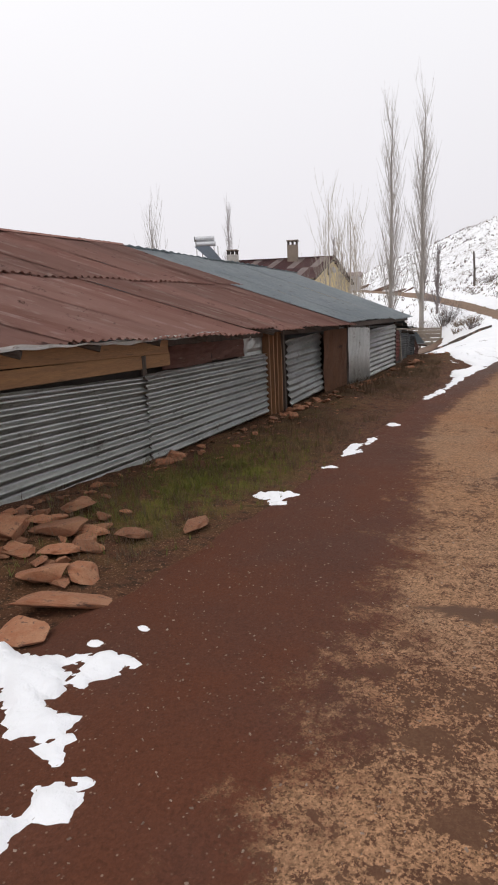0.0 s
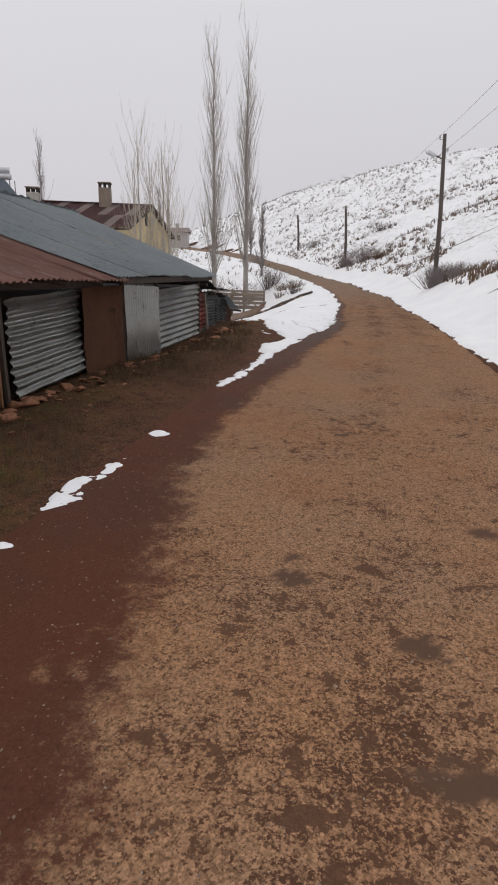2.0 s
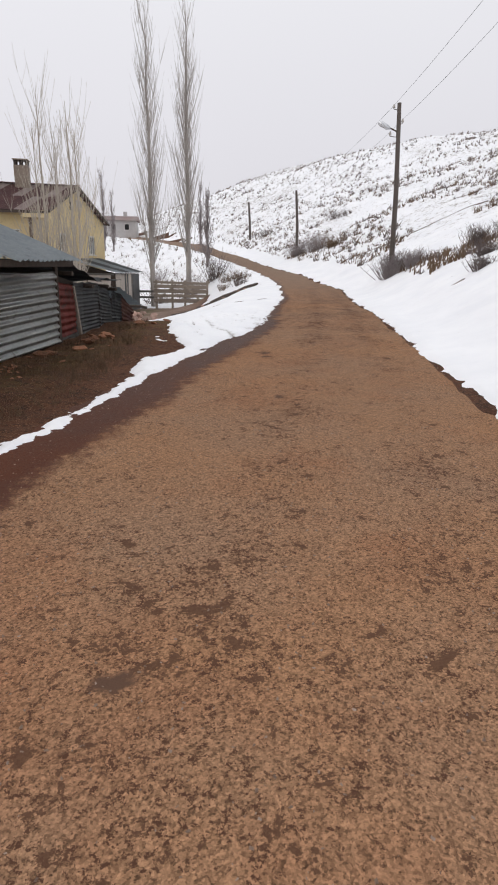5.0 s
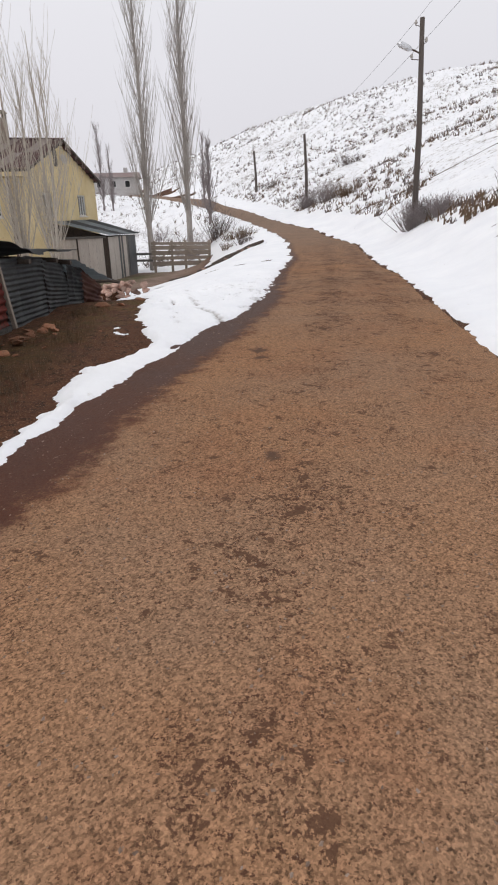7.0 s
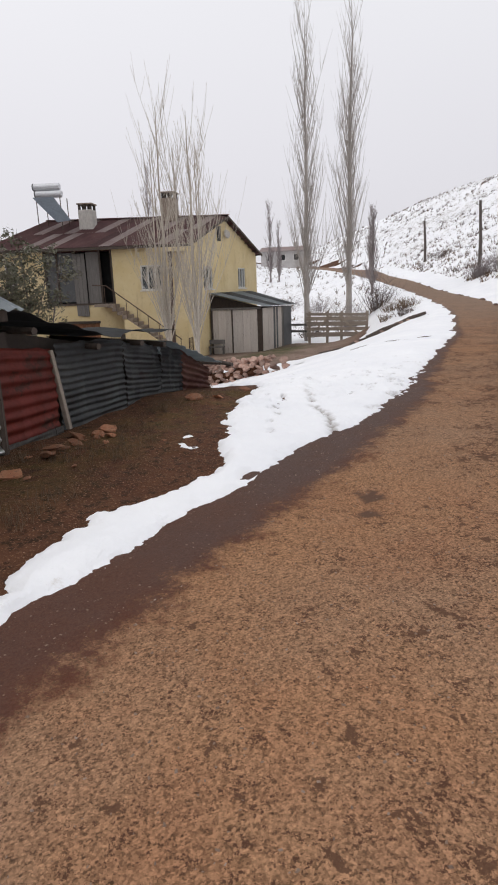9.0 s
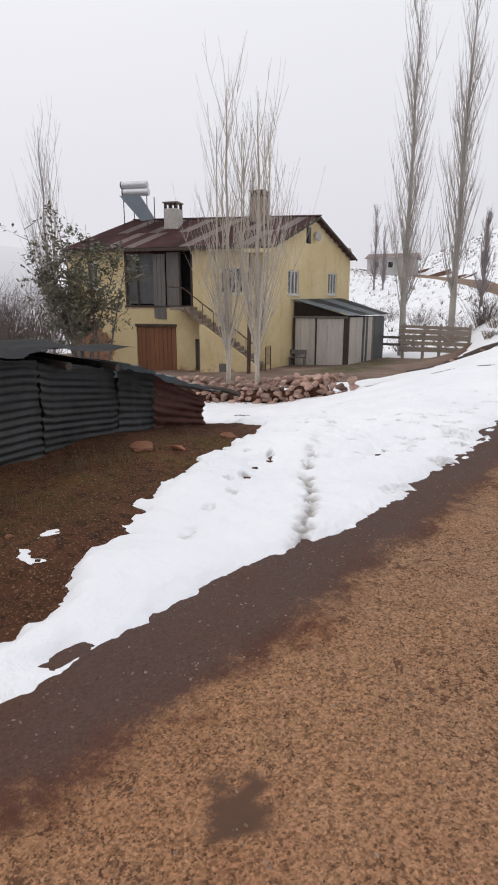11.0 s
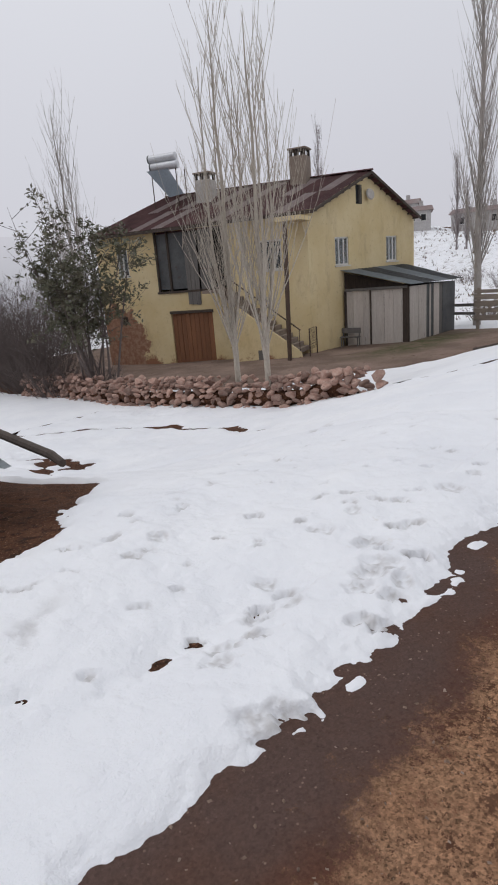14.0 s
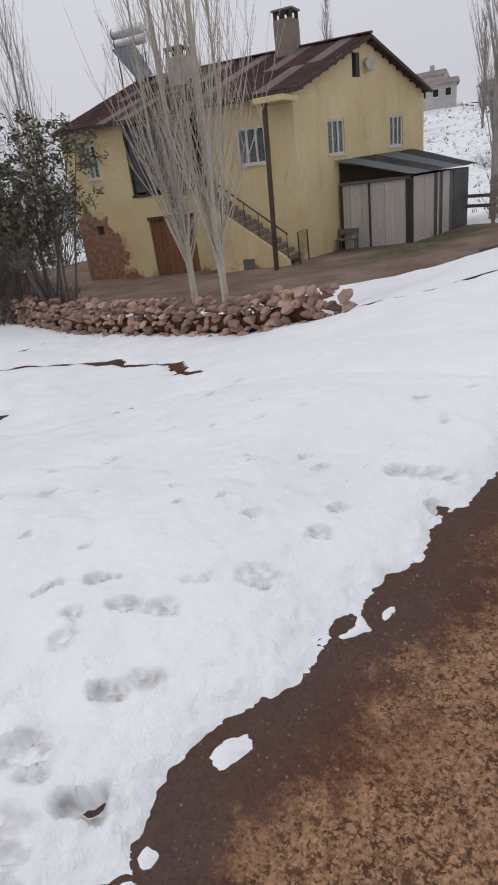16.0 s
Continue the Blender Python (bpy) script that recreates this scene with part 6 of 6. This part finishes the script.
# ---- bushes and scrub on the right-hand slope ----
for i, (x, y, w, hgt, n, mat) in enumerate(((2.75, 34.2, 0.6, 1.25, 110, M_FARTWIG), (3.7, 33.2, 0.6, 0.95, 90, M_FARTWIG), (3.2, 34.6, 0.6, 1.1, 70, M_TWIG), (6.0, 32.0, 0.7, 1.0, 80, M_TWIG), (-3.1, 55.5, 0.8, 1.5, 70, M_FARTWIG), (-1.6, 54.5, 1.3, 1.6, 80, M_FARTWIG),
                                            (-0.3, 53, 1.3, 1.1, 60, M_GRASS), (5.3, 27.0, 0.6, 0.7, 60, M_TWIG), (4.6, 24.3, 0.45, 0.5, 50, M_TWIG), (5.6, 22.6, 0.6, 0.6, 60, M_TWIG), (-8.6, 76, 1.2, 1.0, 40, M_TWIG), (-0.3, 71, 1.6, 1.2, 50, M_TWIG), (6.8, 29.5, 0.9, 0.9, 70, M_TWIG))):
    thicket("roadside_bush", (x, y), w, w * 0.8, hgt, int(n * 1.8), 600 + i, mat, "leafless dark bush rising from the snow", "bush", "bushes on the slope", 0.013)


def scatter(name, count, seed, region, size, material, label, blades=5, r=0.02, ok=None):
    """Tufts of dry stalks, joined into one."""
    rs_ = random.Random(seed)
    V, F = [], []
    xs_, ys_ = [], []
    while len(xs_) < count:
        x, y = region(rs_)
        if ok is None or ok(x, y):
            xs_.append(x)
            ys_.append(y)
    zs_ = land(np.array(xs_), np.array(ys_))
    for x, y, z in zip(xs_, ys_, zs_):
        s = size * rs_.uniform(0.4, 1.5)
        for k in range(blades):
            a, t_ = rs_.uniform(0, 6.28), rs_.uniform(0.15, 0.8)
            tip = (x + math.cos(a) * s * t_, y + math.sin(a) * s * t_, z + s * rs_.uniform(0.4, 1.0) + 0.05)
            bx, by = x + rs_.gauss(0, 0.25) * s, y + rs_.gauss(0, 0.25) * s
            w = r * rs_.uniform(0.6, 1.4)
            i0 = len(V)
            V += [(bx - w, by, z - 0.05), (bx + w, by - w, z - 0.05), (bx, by + w, z - 0.05), tip]
            F += [(i0, i0 + 1, i0 + 3), (i0 + 1, i0 + 2, i0 + 3), (i0 + 2, i0, i0 + 3)]
    me = bpy.data.meshes.new(name)
    me.from_pydata(V, [], F)
    me.materials.append(material)
    return tagged(new(name, me), label, "scrub", kind="stuff")


def on_slope(rs_):
    y = 12 + 150 * rs_.random() ** 1.5
    e = 2.4 + (8 + 0.55 * y) * rs_.random() ** 1.1
    return float(np.interp(y, RIGHT_Y, RIGHT_X)) + e, y


def clumped(x, y):
    return float(fbm(np.array([x]), np.array([y]), 0.16, 3)[0]) > -0.12


scatter("hill_scrub", 8000, 71, on_slope, 0.36, M_GRASS, "dry brown scrub and stalks poking through the snow", 6, 0.028, clumped)
scatter("dark_hill_scrub", 1500, 72, on_slope, 0.42, M_TWIG, "dark low scrub scattered over the snowy slope", 8, 0.04, clumped)
scatter("far_field_scrub", 900, 73, lambda r: (r.uniform(-60, -8), r.uniform(50, 110)), 0.45, M_GRASS, "dry weeds in the far snow", 5, 0.04, lambda x, y: x < float(np.interp(y, LEFT_Y, LEFT_X)) - 1)
scatter("verge_grass", 1500, 74, lambda r: (r.uniform(-3.7, -2.05), r.uniform(1.5, 19.5)), 0.085, M_GRASS, "short dead grass on the muddy verge", 4, 0.004, lambda x, y: x < float(np.interp(y, [9, 13, 17, 18.5, 19.5], [-1.95, -2.2, -2.9, -3.4, -3.9])) and float(fbm(np.array([x]), np.array([y]), 1.0, 3)[0]) > -0.05)
scatter("green_grass", 900, 75, lambda r: (r.gauss(-2.75, 0.35), r.gauss(3.7, 1.0)), 0.05, simple("moss_green", (0.15, 0.16, 0.022), (0.10, 0.105, 0.02), 4), "patch of bright green moss and grass", 4, 0.004)

# loose pebbles on the road
rs_np = np.random.default_rng(91)
N_PEBBLE = 17000
py_ = rs_np.uniform(-0.6, 24, N_PEBBLE)
px_ = rs_np.uniform(-1.75, 2.3, N_PEBBLE)
keep_ = px_ > np.interp(py_, RIM_Y, RIM_X)
px_, py_ = px_[keep_], py_[keep_]
ps_ = 0.0032 + 0.0075 * rs_np.random(len(px_)) ** 2.2
pa_ = rs_np.uniform(0, 6.28, len(px_))
xl_, xr_ = np.interp(py_, LEFT_Y, LEFT_X) - np.interp(py_, [5, 10], [0.14, 0.5]), np.interp(py_, RIGHT_Y, RIGHT_X) + 0.16
pz_ = np.interp(py_, ROAD_Y, ROAD_Z) + 0.035 * np.sin(np.pi * (px_ - xl_) / (xr_ - xl_)) + 0.010 * fbm(px_, py_, 2.2, 4) - 0.002
ring = [np.stack([px_ + ps_ * r_ * np.cos(pa_ + a_), py_ + ps_ * r_ * np.sin(pa_ + a_), pz_ + ps_ * zz_], 1) for a_, r_, zz_ in ((0, 1.1, 0), (1.5, 0.8, 0), (2.9, 1.2, 0), (4.6, 0.9, 0), (0.6, 0.5, 0.8), (3.4, 0.6, 0.65))]
i0 = np.arange(len(px_))[:, None] * 6
F = np.concatenate([i0 + np.array(q) for q in ((0, 1, 4), (1, 2, 4), (2, 5, 4), (2, 3, 5), (3, 0, 5), (0, 4, 5))])
me = bpy.data.meshes.new("gravel")
me.from_pydata(np.stack(ring, 1).reshape(-1, 3).tolist(), [], F.tolist())
k = Nodes("pale_chippings", 0.85)
isl = k.n.new("ShaderNodeNewGeometry").outputs["Random Per Island"]
me.materials.append(k.out(k.mix(k.mask(k.noise(40, 3), 0.3, 0.7), k.ramp(isl, [(0, (0.10, 0.06, 0.042)), (0.5, (0.22, 0.145, 0.10)), (1, (0.40, 0.31, 0.25))]), (0.20, 0.14, 0.105)), k.noise(90, 2), 0.2, 0.003))
tagged(new("gravel", me), "loose pale stone chippings on the road", "gravel", kind="stuff")


# ---- glowing sheet painted as mist over the low fields far beyond the yard ----
k = Nodes("painted_mist_glow", 1.0)
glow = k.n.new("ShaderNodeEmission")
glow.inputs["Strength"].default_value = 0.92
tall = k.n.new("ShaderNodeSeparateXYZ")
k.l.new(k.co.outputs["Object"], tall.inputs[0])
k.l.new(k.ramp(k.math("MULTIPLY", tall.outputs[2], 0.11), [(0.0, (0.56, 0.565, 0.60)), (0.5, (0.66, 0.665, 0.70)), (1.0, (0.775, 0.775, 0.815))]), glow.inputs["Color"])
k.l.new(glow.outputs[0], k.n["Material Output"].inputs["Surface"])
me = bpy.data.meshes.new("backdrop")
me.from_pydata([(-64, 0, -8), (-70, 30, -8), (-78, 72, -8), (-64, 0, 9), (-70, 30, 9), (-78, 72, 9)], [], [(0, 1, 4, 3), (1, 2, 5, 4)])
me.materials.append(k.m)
tagged(new("backdrop", me), "glowing backdrop sheet painted as grey mist, hiding the far fields", "mist", kind="structure")


# ---- far village ----
def far_house(x, y, z, w, d, h, turn, rise, label):
    ob = thing("far_house", (x, y, z), label, "house", "far village houses", turn=turn)
    b = bmesh.new()
    box(b, (-w / 2, -d / 2, -1.5), (w / 2, d / 2, h))
    part("wall", b, M_FARWALL, ob)
    b = bmesh.new()
    vv_ = [b.verts.new(c) for c in ((-w / 2 - 0.4, -d / 2 - 0.4, h), (w / 2 + 0.4, -d / 2 - 0.4, h), (w / 2 + 0.4, d / 2 + 0.4, h), (-w / 2 - 0.4, d / 2 + 0.4, h), (-w / 2 - 0.3, 0, h + rise), (w / 2 + 0.3, 0, h + rise))]
    for q in ((0, 1, 5, 4), (2, 3, 4, 5), (0, 4, 3), (1, 2, 5), (3, 2, 1, 0)):
        b.faces.new([vv_[i] for i in q])
    part("roof", b, M_FARROOF, ob)
    for k in range(3):
        u = -w * 0.3 + k * w * 0.3
        b = bmesh.new()
        box(b, (u - 0.45, -d / 2 - 0.05, h * 0.4), (u + 0.45, -d / 2 + 0.05, h * 0.4 + 1.1))
        win = part("window", b, M_FRAMEW, ob)
        b = bmesh.new()
        box(b, (u - 0.36, -d / 2 - 0.07, h * 0.4 + 0.1), (u + 0.36, -d / 2 - 0.04, h * 0.4 + 1.0))
        part("pane", b, M_DARK, win)
    b = bmesh.new()
    box(b, (w * 0.2, -0.3, h), (w * 0.2 + 0.6, 0.3, h + rise + 0.7))
    part("chimney", b, M_FARWALL, ob)


for x, y, w, d, h, turn, rise in ((-39.5, 110, 7.5, 6, 2.6, 15, 0.9), (-49.8, 108, 5.5, 6, 2.6, 30, 0.9), (-58, 118, 7, 6, 3, 20, 1.0)):
    far_house(x, y, height(x, y), w, d, h, turn, rise, "pale single-storey village house in the distance")
